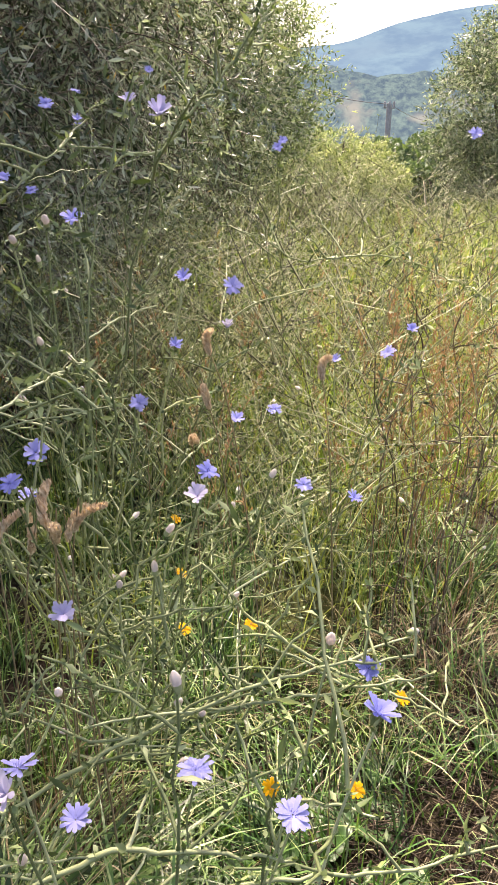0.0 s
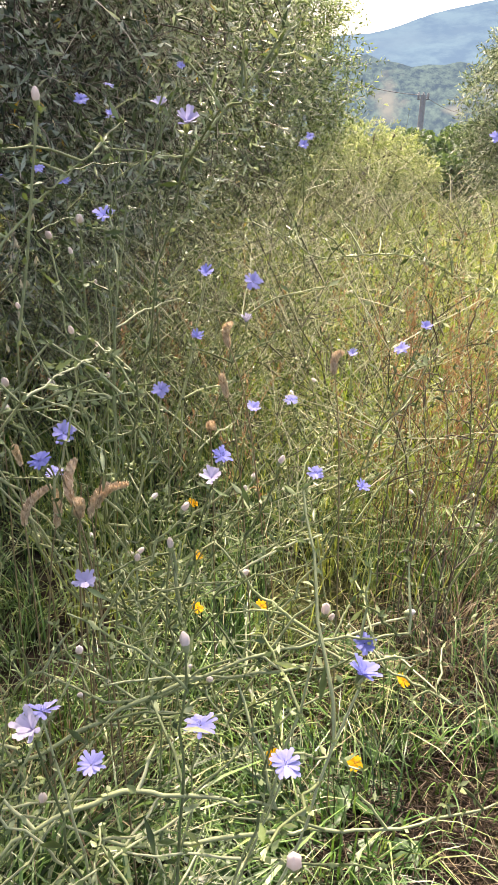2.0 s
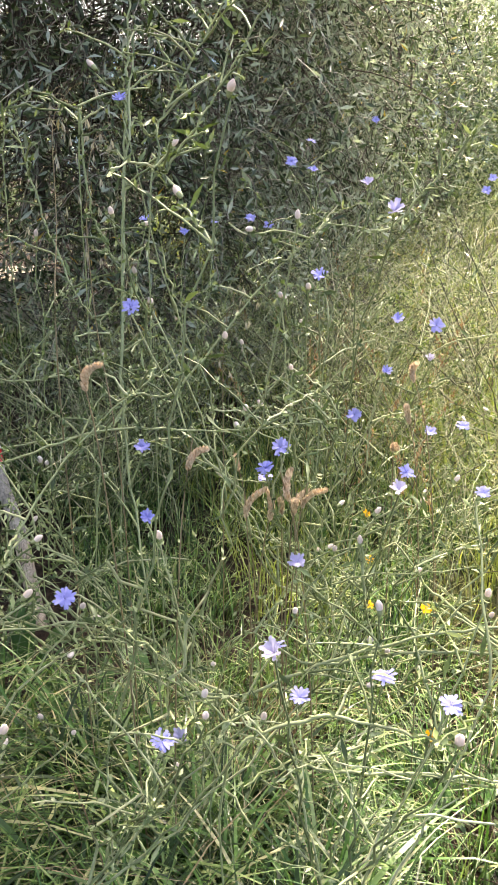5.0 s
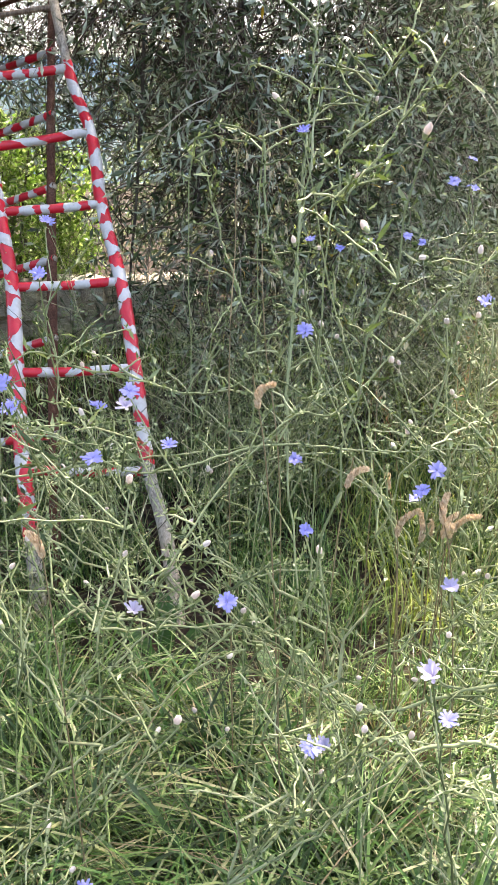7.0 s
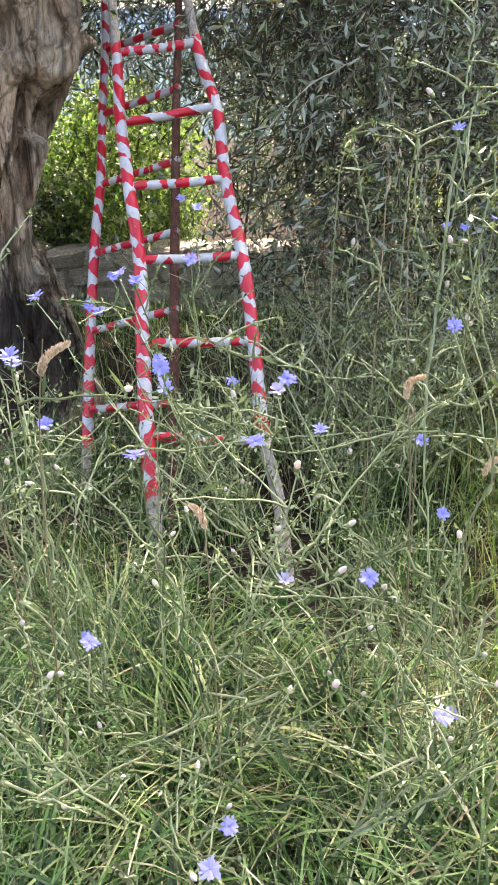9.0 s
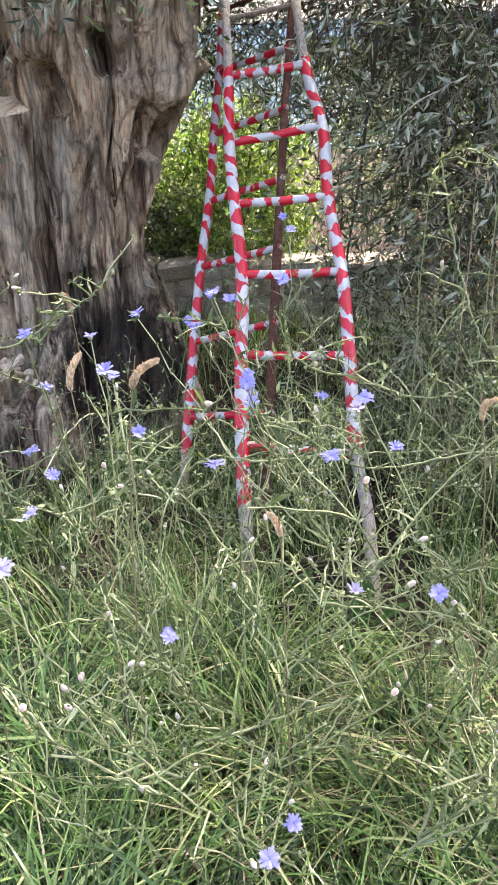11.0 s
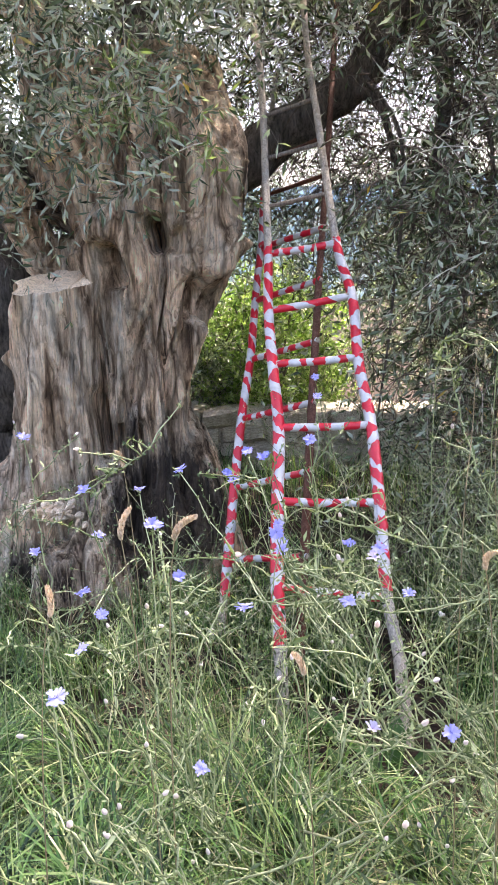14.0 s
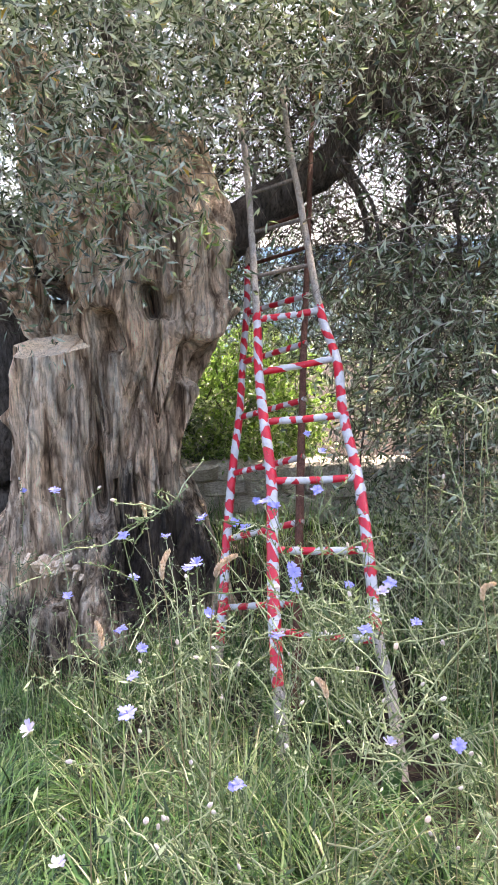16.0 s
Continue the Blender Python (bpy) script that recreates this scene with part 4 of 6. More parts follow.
ladder = thing("ladder")
tagged(ladder, "grey wooden olive-picking ladder wrapped in red and white barrier tape", "ladder", "ladders leaning on the tree")
wrapped_pole(ladder, "rail", FRONT_R, 0.0215, 0.015, (0.145, 0.565), GREY_WOOD, seed=1)
wrapped_pole(ladder, "rail", FRONT_L, 0.0225, 0.015, (0.075, 0.575), GREY_WOOD, pitch=0.044, lean=1.2, seed=2)
for k, (a, b) in enumerate((((0.128, 0.231, 0.372), (0.480, 0.235, 0.345)), ((0.093, 0.421, 0.620), (0.455, 0.422, 0.621)), ((0.079, 0.600, 0.852), (0.423, 0.603, 0.862)), ((0.039, 0.763, 1.070), (0.370, 0.773, 1.090)), ((0.005, 0.922, 1.265), (0.342, 0.944, 1.315)), ((-0.014, 1.087, 1.490), (0.275, 1.100, 1.520)))):
    mid = [(a[i] + b[i]) / 2 for i in range(3)]
    mid[2] -= 0.004
    wrapped_pole(ladder, "rung", [a, mid, b], 0.0135, 0.0135, (0.05, 0.95), GREY_WOOD, pitch=0.09 if k in (0, 4) else 0.042, lean=2.2 if k in (0, 4) else 0.25, seed=20 + k)
for za, zb in ((1.685, 1.73), (1.90, 1.955), (2.10, 2.17)):
    k1 = np.array([np.interp(za, [p[2] for p in FRONT_L], [p[i] for p in FRONT_L]) for i in range(3)])
    k2 = np.array([np.interp(zb, [p[2] for p in FRONT_R], [p[i] for p in FRONT_R]) for i in range(3)])
    wrapped_pole(ladder, "rung", [k1, (k1 + k2) / 2, k2], 0.0095, 0.0095, None, GREY_WOOD_SHADE_TINT, seed=50)

rear = thing("ladder")
tagged(rear, "older ladder with one dark brown rail, partly wrapped in barrier tape", "ladder", "ladders leaning on the tree")
wrapped_pole(rear, "rail", REAR_R, 0.0185, 0.013, None, DARK_WOOD, "bare dark brown rail")
wrapped_pole(rear, "rail", REAR_L, 0.0195, 0.014, (0.06, 0.72), GREY_WOOD, seed=4)
for k, (ta, tb) in enumerate(((0.27, 0.40), (0.52, 0.67), (0.78, 0.905), (1.02, 1.13), (1.275, 1.37), (1.52, 1.59))):
    a = np.array([np.interp(ta, [p[2] for p in REAR_L], [p[i] for p in REAR_L]) for i in range(3)])
    b = np.array([np.interp(tb, [p[2] for p in REAR_R], [p[i] for p in REAR_R]) for i in range(3)])
    b = b + (b - a) * 0.04
    wrapped_pole(rear, "rung", [a, (a + b) / 2, b], 0.0125, 0.0125, (0.05, 1.0), GREY_WOOD, pitch=0.05, lean=0.25, seed=70 + k)
for ta, tb in ((1.775, 1.83), (1.955, 2.02)):
    a = np.array([np.interp(ta, [p[2] for p in REAR_L], [p[i] for p in REAR_L]) for i in range(3)])
    b = np.array([np.interp(tb, [p[2] for p in REAR_R], [p[i] for p in REAR_R]) for i in range(3)])
    wrapped_pole(rear, "rung", [a, (a + b) / 2, b], 0.010, 0.010, None, DARK_WOOD, seed=90)


# ---- concrete power pole and its wires ----
def build_pole():
    x, y = 39.15, 42.72
    z0 = float(ground_z(x, y))
    t = thing("utility_pole", (x, y, z0))
    m, nt, b = material("concrete", 0.9, 0.2)
    n = noise_tex(nt, 6, 5)
    nt.links.new(ramp(nt, n, [(0.3, (0.28, 0.275, 0.27)), (0.7, (0.40, 0.395, 0.385))]), b.inputs["Base Color"])
    top = 2.6 - z0
    v, f = tubes(np.array([[[0, 0, -0.3], [0, 0, top * 0.5], [0, 0, top]]]), np.array([[0.24, 0.21, 0.19]]), 10)
    part("post", mesh_of("post", v, f, m, None, True), t)
    v, f = tubes(np.array([[[-0.3, 0.24, top - 0.25], [0, 0, top - 0.25], [0.3, -0.24, top - 0.25]]]), np.full((1, 3), 0.06), 6)
    part("crossarm", mesh_of("crossarm", v, f, m), t)
    for s in (-0.5, 0.0, 0.5):
        v, f = tubes(np.array([[[s * 0.5, -s * 0.4, top - 0.2], [s * 0.5, -s * 0.4, top + 0.05], [s * 0.5, -s * 0.4, top + 0.16]]]), np.array([[0.06, 0.09, 0.03]]), 8)
        part("insulator", mesh_of("insulator", v, f, m), t)
    wm = material("wire", 0.5)[0]
    wm.node_tree.nodes["Principled BSDF"].inputs["Base Color"].default_value = (0.06, 0.06, 0.065, 1)
    for d, dz in (((-18.6, -13.8), 0.4), ((18.8, 15.8), -0.9)):
        u = np.linspace(0, 1, 14)
        p = np.stack([d[0] * u, d[1] * u, top + dz * u - 0.9 * u * (1 - u)], -1)
        v, f = tubes(p[None], np.full((1, 14), 0.02), 4)
        part("wire", mesh_of("wire", v, f, wm), t)
    tagged(t, "concrete power pole with sagging wires on the slope", "utility pole")


build_pole()


def far_woods():
    """Trees on the valley slope, as one mass of leaf clumps."""
    n = 330
    s, c = rng.uniform(46, 240, n), rng.uniform(-0.55, 0.55, n)
    a = radians(42) + c
    keep = (np.abs(np.degrees(a) - 42.5) > 1.6) | (s > 75)
    s, a = s[keep], a[keep]
    x, y = s * np.sin(a), s * np.cos(a)
    z = ground_z(x, y)
    chunks = []
    for i in range(len(x)):
        h = rng.uniform(2.8, 4.8)
        k = 260
        p = unit(rng.normal(0, 1, (k, 3))) * rng.uniform(0.55, 1, (k, 1)) * [h * 0.5, h * 0.5, h * 0.45] + [x[i], y[i], z[i] + h * 0.5]
        p = p + 0.12 * h * vnoise(p / (0.3 * h))[:, None] * unit(p - [x[i], y[i], z[i] + h * 0.5])
        chunks.append(leaves(p, rng.normal(0, 1, (k, 3)), rng.normal(0, 1, (k, 3)), h * 0.11, h * 0.08))
    v, f = join(chunks)
    tagged(new("far_trees", mesh_of("far_trees", v, f, FAR_LEAF)), "green trees scattered down the valley slope", "trees", kind="stuff")


far_woods()


# ---- grasses ----
def blades(xy, height, width, lean, segs=4, z_base=None, curl=0.6):
    """Curved grass blades that rise from the ground: (verts, faces)."""
    n = len(xy)
    z = ground_z(xy[:, 0], xy[:, 1]) if z_base is None else z_base
    base = np.column_stack([xy, z - 0.01])
    a = 2 * math.pi * vnoise(np.column_stack([xy / 0.22, np.full(n, 3.7)])) + rng.normal(0, 0.9, n)
    d = np.stack([np.cos(a), np.sin(a), 0 * a], -1)
    side = np.stack([-np.sin(a), np.cos(a), 0 * a], -1)
    tw = rng.normal(0, 0.5, n)[:, None]
    side = side * np.cos(tw) + d * np.sin(tw)
    u = np.linspace(0, 1, segs + 1)
    H, W, Ln = height[:, None, None], width[:, None, None], lean[:, None, None]
    U = u[None, :, None]
    bendz = U - curl * np.minimum(Ln, 1.3) * U ** 3
    cen = base[:, None] + d[:, None] * (Ln * H * U ** 2) + np.array([0, 0, 1.0]) * (H * bendz)
    wid = W * (1 - U ** 1.6) * (0.6 + 0.8 * U * (1 - U) * 2) / 2
    wid[:, -1] = 0.0002
    v = np.stack([cen - side[:, None] * wid, cen + side[:, None] * wid], 2).reshape(n, -1, 3)
    k = 2 * (segs + 1)
    quads = np.array([[2 * i, 2 * i + 1, 2 * i + 3, 2 * i + 2] for i in range(segs)])
    f = (np.arange(n)[:, None, None] * k + quads[None]).reshape(-1, 4)
    return v.reshape(-1, 3), f


def spread(n, lo, hi, cell=0.35, cut=-0.2):
    p = rng.uniform(lo, hi, (int(n * 1.6), 2))
    q = np.column_stack([p / cell, np.zeros(len(p))])
    p = p[vnoise(q) > cut]
    return p[:n]


def tufts(n, per, lo, hi, rad, cell=0.4, cut=-0.3):
    c = spread(n, lo, hi, cell, cut)
    k = rng.integers(per // 2, per + 1, len(c))
    p = np.repeat(c, k, axis=0)
    return p + rng.normal(0, rad, p.shape)


def keep_clear(xy):
    """Nothing grows inside the bole."""
    return xy[np.hypot(xy[:, 0] + 0.92, xy[:, 1] - 1.42) > 0.6]


def grass_object(name, label, chunks, mat):
    v, f = join(chunks)
    tagged(new(name, mesh_of(name, v, f, mat)), label, "grass", kind="stuff")


BARE = np.array([1.76, -1.0])


def thin_bare(xy):
    """Few blades on the bare mulch under the stems."""
    xy = xy[(xy[:, 0] < 1.1) | (xy[:, 1] > -0.6) | (rng.random(len(xy)) < 0.7)]
    d = np.hypot((xy[:, 0] - BARE[0]) / 0.40, (xy[:, 1] - BARE[1]) / 0.26)
    return xy[(d > 1) | (rng.random(len(xy)) < 0.5)]


g = []
p = thin_bare(keep_clear(tufts(2500, 26, (-1.7, -1.6), (2.4, 1.2), 0.026, 0.3, -0.3)))
g.append(blades(p, rng.uniform(0.08, 0.26, len(p)), rng.uniform(0.0035, 0.0065, len(p)), rng.uniform(0.1, 1.1, len(p))))
p = thin_bare(keep_clear(tufts(150, 34, (-1.5, -1.4), (1.0, -0.35), 0.03)))
g.append(blades(p, rng.uniform(0.2, 0.45, len(p)), rng.uniform(0.004, 0.008, len(p)), rng.uniform(0.3, 1.3, len(p)), 6))
p = keep_clear(tufts(700, 20, (-3.0, 0.6), (3.2, 3.2), 0.05))
g.append(blades(p, rng.uniform(0.12, 0.35, len(p)), rng.uniform(0.004, 0.008, len(p)), rng.uniform(0.1, 0.9, len(p)), 3))
p = thin_bare(keep_clear(tufts(150, 40, (-1.3, -1.40), (0.95, -0.4), 0.035, 0.5, -0.4)))
g.append(blades(p, rng.uniform(0.22, 0.48, len(p)), rng.uniform(0.006, 0.012, len(p)), rng.uniform(0.3, 1.2, len(p)), 7))
p = keep_clear(tufts(26, 26, (-0.9, -1.35), (0.95, -0.75), 0.04, 0.5, -0.4))
g.append(blades(p, rng.uniform(0.25, 0.5, len(p)), rng.uniform(0.009, 0.016, len(p)), rng.uniform(0.4, 1.3, len(p)), 7))
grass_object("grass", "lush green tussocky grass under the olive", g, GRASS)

g = []
p = thin_bare(tufts(820, 16, (1.15, -0.45), (4.2, 2.4), 0.05))
g.append(blades(p, rng.uniform(0.12, 0.4, len(p)), rng.uniform(0.003, 0.006, len(p)), rng.uniform(0.1, 0.9, len(p)), 4))
p = tufts(1600, 16, (2.0, 0.0), (9.5, 8.5), 0.09)
p = p[p @ VALLEY < 9.4]
g.append(blades(p, rng.uniform(0.2, 0.6, len(p)), rng.uniform(0.006, 0.013, len(p)), rng.uniform(0.1, 0.8, len(p)), 3))
p = tufts(900, 14, (4, 1), (18, 16), 0.2)
p = p[(p @ VALLEY < 9.4) | (p[:, 0] > 1.5 * p[:, 1])]
g.append(blades(p, rng.uniform(0.3, 0.7, len(p)), rng.uniform(0.010, 0.02, len(p)), rng.uniform(0.1, 0.8, len(p)), 2))
grass_object("meadow_grass", "tall yellowing meadow grass in the sun", g, MEADOW)

g = []
p = thin_bare(keep_clear(tufts(80, 14, (-1.4, -1.3), (1.1, 1.0), 0.03, 0.5, 0.0)))
g.append(blades(p, rng.uniform(0.2, 0.6, len(p)), rng.uniform(0.002, 0.0045, len(p)), rng.uniform(0.3, 1.6, len(p)), 5))
p = BARE + rng.normal(0, 1, (140, 2)) * [0.36, 0.26]
g.append(blades(p, rng.uniform(0.04, 0.14, len(p)), rng.uniform(0.0015, 0.003, len(p)), rng.uniform(0.9, 2.2, len(p)), 3))
p = np.array([0.93, -0.72]) + rng.normal(0, 0.1, (110, 2))
g.append(blades(p, rng.uniform(0.3, 0.6, len(p)), rng.uniform(0.002, 0.005, len(p)), rng.uniform(0.1, 1.2, len(p)), 5))
grass_object("dry_grass", "straw-coloured dead grass and litter", g, STRAW)


def mulch(n):
    """Short dead stalks lying on the bare soil."""
    p = BARE + rng.normal(0, 1, (n, 2)) * [0.34, 0.26]
    a = rng.uniform(0, 6.28, n)
    ln = rng.uniform(0.03, 0.11, n)
    z = ground_z(p[:, 0], p[:, 1]) + rng.uniform(0.002, 0.03, n)
    c = np.column_stack([p, z])
    d = np.stack([np.cos(a), np.sin(a), rng.normal(0, 0.22, n)], -1) * ln[:, None] / 2
    v, f = tubes(np.stack([c - d, c + rng.normal(0, 0.004, (n, 3)), c + d], 1), rng.uniform(0.0007, 0.0016, (n, 1)) * np.ones((1, 3)), 3)
    tagged(new("mulch", mesh_of("mulch", v, f, DEAD)), "dark litter of dead stalks on bare soil", "litter", kind="stuff")


DEAD = leafy("dead_stalk", [(0.0, (0.018, 0.012, 0.009)), (0.7, (0.065, 0.046, 0.032)), (1.0, (0.26, 0.21, 0.15))], 0.7, 0.2, (1, 1, 1), 0.05)
mulch(5200)


def rusty(n):
    """Thin upright grasses with rust-coloured fuzzy heads."""
    xy = np.vstack([np.array([2.15, -0.33]) + rng.normal(0, 0.13, (n // 2, 2)), rng.uniform((1.3, -0.5), (3.6, 1.2), (n // 2, 2))])
    n = len(xy)
    h = rng.uniform(0.45, 0.85, n)
    base = np.column_stack([xy, ground_z(xy[:, 0], xy[:, 1])])
    u = np.linspace(0, 1, 7)
    lean = rng.normal(0, 0.10, (n, 2))
    p = base[:, None] + np.stack([lean[:, :1] * u ** 2, lean[:, 1:] * u ** 2, h[:, None] * u], -1)
    sv, sf = tubes(p, 0.0011 * (1.2 - 0.7 * u)[None] * np.ones((n, 1)), 3)
    k = 34
    t0 = rng.uniform(0.72, 1.0, (n, k))
    q = base[:, None] + np.stack([lean[:, :1] * t0 ** 2, lean[:, 1:] * t0 ** 2, h[:, None] * t0], -1)
    q = (q + rng.normal(0, 0.006, q.shape)).reshape(-1, 3)
    lv, lf = leaves(q, rng.normal(0, 0.5, q.shape) + [0, 0, 1.0], rng.normal(0, 1, q.shape), 0.016, 0.0035)
    ob = tagged(new("rusty_grass", mesh_of("rusty_grass", sv, sf, RUST)), "rust-coloured fuzzy grass heads in the meadow", "grass", kind="stuff")
    heads = new("seed_fuzz", mesh_of("seed_fuzz", lv, lf, RUST))
    heads.parent = ob
    heads["kind"] = "stuff"


rusty(150)


# ---- tangle of thin wild stems ----
def tangle(n, lo, hi, hmin, hmax, thick, branches=7, mat=None):
    """Branching thin stems: main stems with side shoots and little nodes."""
    xy = thin_bare(keep_clear(spread(n, lo, hi, 0.7, -0.4)))
    m = len(xy)
    h = rng.uniform(hmin, hmax, m)
    base = np.column_stack([xy, ground_z(xy[:, 0], xy[:, 1])])
    lean = rng.normal(0, 0.55, (m, 2))
    u = np.linspace(0, 1, 9)
    wob = rng.normal(0, 0.012, (m, 9, 3)) * [1, 1, 0]
    main = base[:, None] + np.stack([lean[:, :1] * h[:, None] * u ** 1.5, lean[:, 1:] * h[:, None] * u ** 1.5, h[:, None] * u], -1) + wob
    rad = thick * (1.2 - 0.85 * u)[None] * np.ones((m, 1))
    out = [tubes(main, rad, 4)]
    st = np.repeat(np.arange(m), branches)
    k = rng.integers(2, 8, len(st))
    p0 = main[st, k]
    a = rng.uniform(0, 2 * math.pi, len(st))
    dirs = unit(np.stack([np.cos(a), np.sin(a), rng.uniform(0.1, 1.3, len(st))], -1))
    ln = h[st] * rng.uniform(0.2, 0.55, len(st))
    u2 = np.linspace(0, 1, 6)
    br = p0[:, None] + dirs[:, None] * (ln[:, None] * u2)[..., None] + np.array([0, 0, 1.0]) * (rng.normal(0.05, 0.14, len(st))[:, None] * ln[:, None] * u2 ** 2)[..., None] + rng.normal(0, 0.008, (len(st), 6, 3)) * u2[None, :, None]
    out.append(tubes(br, thick * 0.6 * (1.1 - 0.7 * u2)[None] * np.ones((len(st), 1)), 3))
    nb = len(br)
    q0 = br[:, 3]
    a = rng.uniform(0, 2 * math.pi, nb)
    d2 = unit(np.stack([np.cos(a), np.sin(a), rng.uniform(-0.2, 1, nb)], -1))
    u3 = np.linspace(0, 1, 4)
    sb = q0[:, None] + d2[:, None] * (ln[:, None] * 0.4 * u3)[..., None]
    out.append(tubes(sb, thick * 0.4 * (1.1 - 0.6 * u3)[None] * np.ones((nb, 1)), 3))
    nodes = np.concatenate([br[:, 2:].reshape(-1, 3), sb[:, -1], main[:, 3:].reshape(-1, 3)])
    nodes = np.repeat(nodes, 2, axis=0)
    lv = leaves(nodes, unit(rng.normal(0, 1, nodes.shape) + [0, 0, 0.4]), rng.normal(0, 1, nodes.shape), rng.uniform(0.008, 0.022, len(nodes)), rng.uniform(0.004, 0.008, len(nodes)))
    return out, lv


def tangle_object(name, label, args, mat, leaf_mat):
    quads, tris = [], []
    for a in args:
        q, t = tangle(*a)
        quads += q
        tris.append(t)
    v, f = join(quads)
    tv, tf = join(tris)
    f = np.concatenate([np.column_stack([f[:, :3], f[:, 2:]])[:, [0, 1, 2, 4]] if f.shape[1] != 4 else f])
    me = mesh_of(name, v, f, mat)
    ob = tagged(new(name, me), label, "wild plants", kind="stuff")
    lo = new("leaflets", mesh_of("leaflets", tv, tf, leaf_mat))
    lo.parent = ob
    lo["kind"] = "stuff"
    return ob


tangle_object("wild_stems", "tangle of thin green and brown chicory stems", [(330, (0.95, -0.75), (3.4, 2.4), 0.4, 0.95, 0.0024, 9), (60, (-1.4, -0.45), (1.2, 0.95), 0.3, 0.75, 0.0019, 6), (34, (0.55, -0.3), (1.6, 1.1), 0.5, 1.0, 0.0022, 10), (340, (2.2, 0.4), (7.0, 5.6), 0.4, 0.95, 0.0036, 8)], TANGLE, LEAFLET)

tangle_object("pale_stems", "tangle of pale grey-green chicory side stems", [(22, (-0.9, -0.5), (0.5, 0.6), 0.3, 0.7, 0.0014, 8), (100, (0.74, -0.72), (1.3, 0.4), 0.5, 0.95, 0.0015, 9), (78, (0.6, -0.45), (1.7, 1.0), 0.45, 0.9, 0.0016, 9)], STEM, LEAFLET)


# ---- chicory ----
def flower_mesh(name, cup, petals, mat, seed, size=0.021):
    """A chicory head: strap petals with toothed tips round a tuft of anthers, over a green cup."""
    r = random.Random(seed)
    v, f, which = [], [], []
    for i in range(petals):
        a = 2 * math.pi * i / petals + r.uniform(-0.1, 0.1)
        L = size * r.uniform(0.85, 1.08) * (1.0 if i % 3 else 0.8)
        w = size * 0.128
        el = cup + r.uniform(-0.32, 0.32)
        ca, sa = math.cos(a), math.sin(a)
        o = len(v)
        for u, ww in ((0.06, 0.35), (0.55, 1.0), (0.92, 1.05)):
            rr, zz = L * u * math.cos(el * (1 - 0.25 * u)), L * u * math.sin(el) * (1 - 0.3 * u * (1 - cup))
            for s in (-1, 1):
                v.append((rr * ca - s * w * ww * sa, rr * sa + s * w * ww * ca, zz + 0.002))
        zz = L * math.sin(el) * (1 - 0.3 * (1 - cup))
        rr = L * math.cos(el * 0.75)
        v.append((rr * 1.04 * ca, rr * 1.04 * sa, zz + 0.001))
        f += [(o, o + 1, o + 3, o + 2), (o + 2, o + 3, o + 5, o + 4), (o + 4, o + 5, o + 6, o + 6)]
        which += [0, 0, 0]
    tri, wt = [], []
    for q, k in zip(f, which):
        tri.append(q[:3])
        wt.append(k)
        if q[3] != q[2]:
            tri.append((q[0], q[2], q[3]))
            wt.append(k)
    for i in range(9):
        a = i * 2.4
        rr = size * 0.16 * (i / 9) ** 0.5 + 0.0006
        o = len(v)
        x, y = rr * math.cos(a), rr * math.sin(a)
        v += [(x - 0.0005, y, 0.002), (x + 0.0005, y, 0.002), (x * 1.6, y * 1.6, 0.009)]
        tri.append((o, o + 1, o + 2))
        wt.append(1)
    for i in range(8):
        a = 2 * math.pi * i / 8
        o = len(v)
        for aa, rr, zz in ((a - 0.5, 0.0036, -0.010), (a + 0.5, 0.0036, -0.010), (a + 0.35, 0.0052, -0.002), (a, 0.0058, 0.004), (a - 0.35, 0.0052, -0.002)):
            v.append((rr * math.cos(aa), rr * math.sin(aa), zz))
        tri += [(o, o + 1, o + 2), (o, o + 2, o + 4), (o + 4, o + 2, o + 3)]
        wt += [2, 2, 2]
    return mesh_of(name, v, tri, [mat, ANTHER, STEM], wt)


def bud_mesh(name, seed):
    """A closed egg-shaped head: furled pale petals over a green cup."""
    r = random.Random(seed)
    prof = [(-0.014, 0.0022), (-0.011, 0.0050), (-0.005, 0.0062), (0.0, 0.0060), (0.006, 0.0072), (0.012, 0.0070), (0.017, 0.0052), (0.021, 0.0026), (0.0225, 0.0004)]
    n, ph = 12, r.uniform(0, 6)
    v, f, which = [], [], []
    for k, (z, rad) in enumerate(prof):
        for i in range(n):
            a = 2 * math.pi * i / n
            q = rad * (1 + (0.13 if i % 2 else -0.06) * (k > 2) + r.uniform(-0.07, 0.07))
            tw = 0.25 * max(0, k - 3) * 0.4
            v.append((q * math.cos(a + tw) + 0.001 * k * math.cos(ph) * 0.5, q * math.sin(a + tw), z + r.uniform(-0.0006, 0.0006)))
    for k in range(len(prof) - 1):
        for i in range(n):
            f.append((k * n + i, k * n + (i + 1) % n, (k + 1) * n + (i + 1) % n, (k + 1) * n + i))
            which.append(1 if k < 3 else 0)
    return mesh_of(name, v, f, [BUD, STEM], which, True)


OPEN = [flower_mesh("flower", c, n, PETAL, s) for c, n, s in ((0.25, 18, 1), (0.45, 17, 2), (0.12, 19, 3), (0.7, 16, 4))]
FADED = [flower_mesh("flower", c, n, PALE, s, 0.023) for c, n, s in ((0.8, 16, 5), (0.95, 15, 6))]
BUDS = [bud_mesh("bud", s) for s in range(4)]


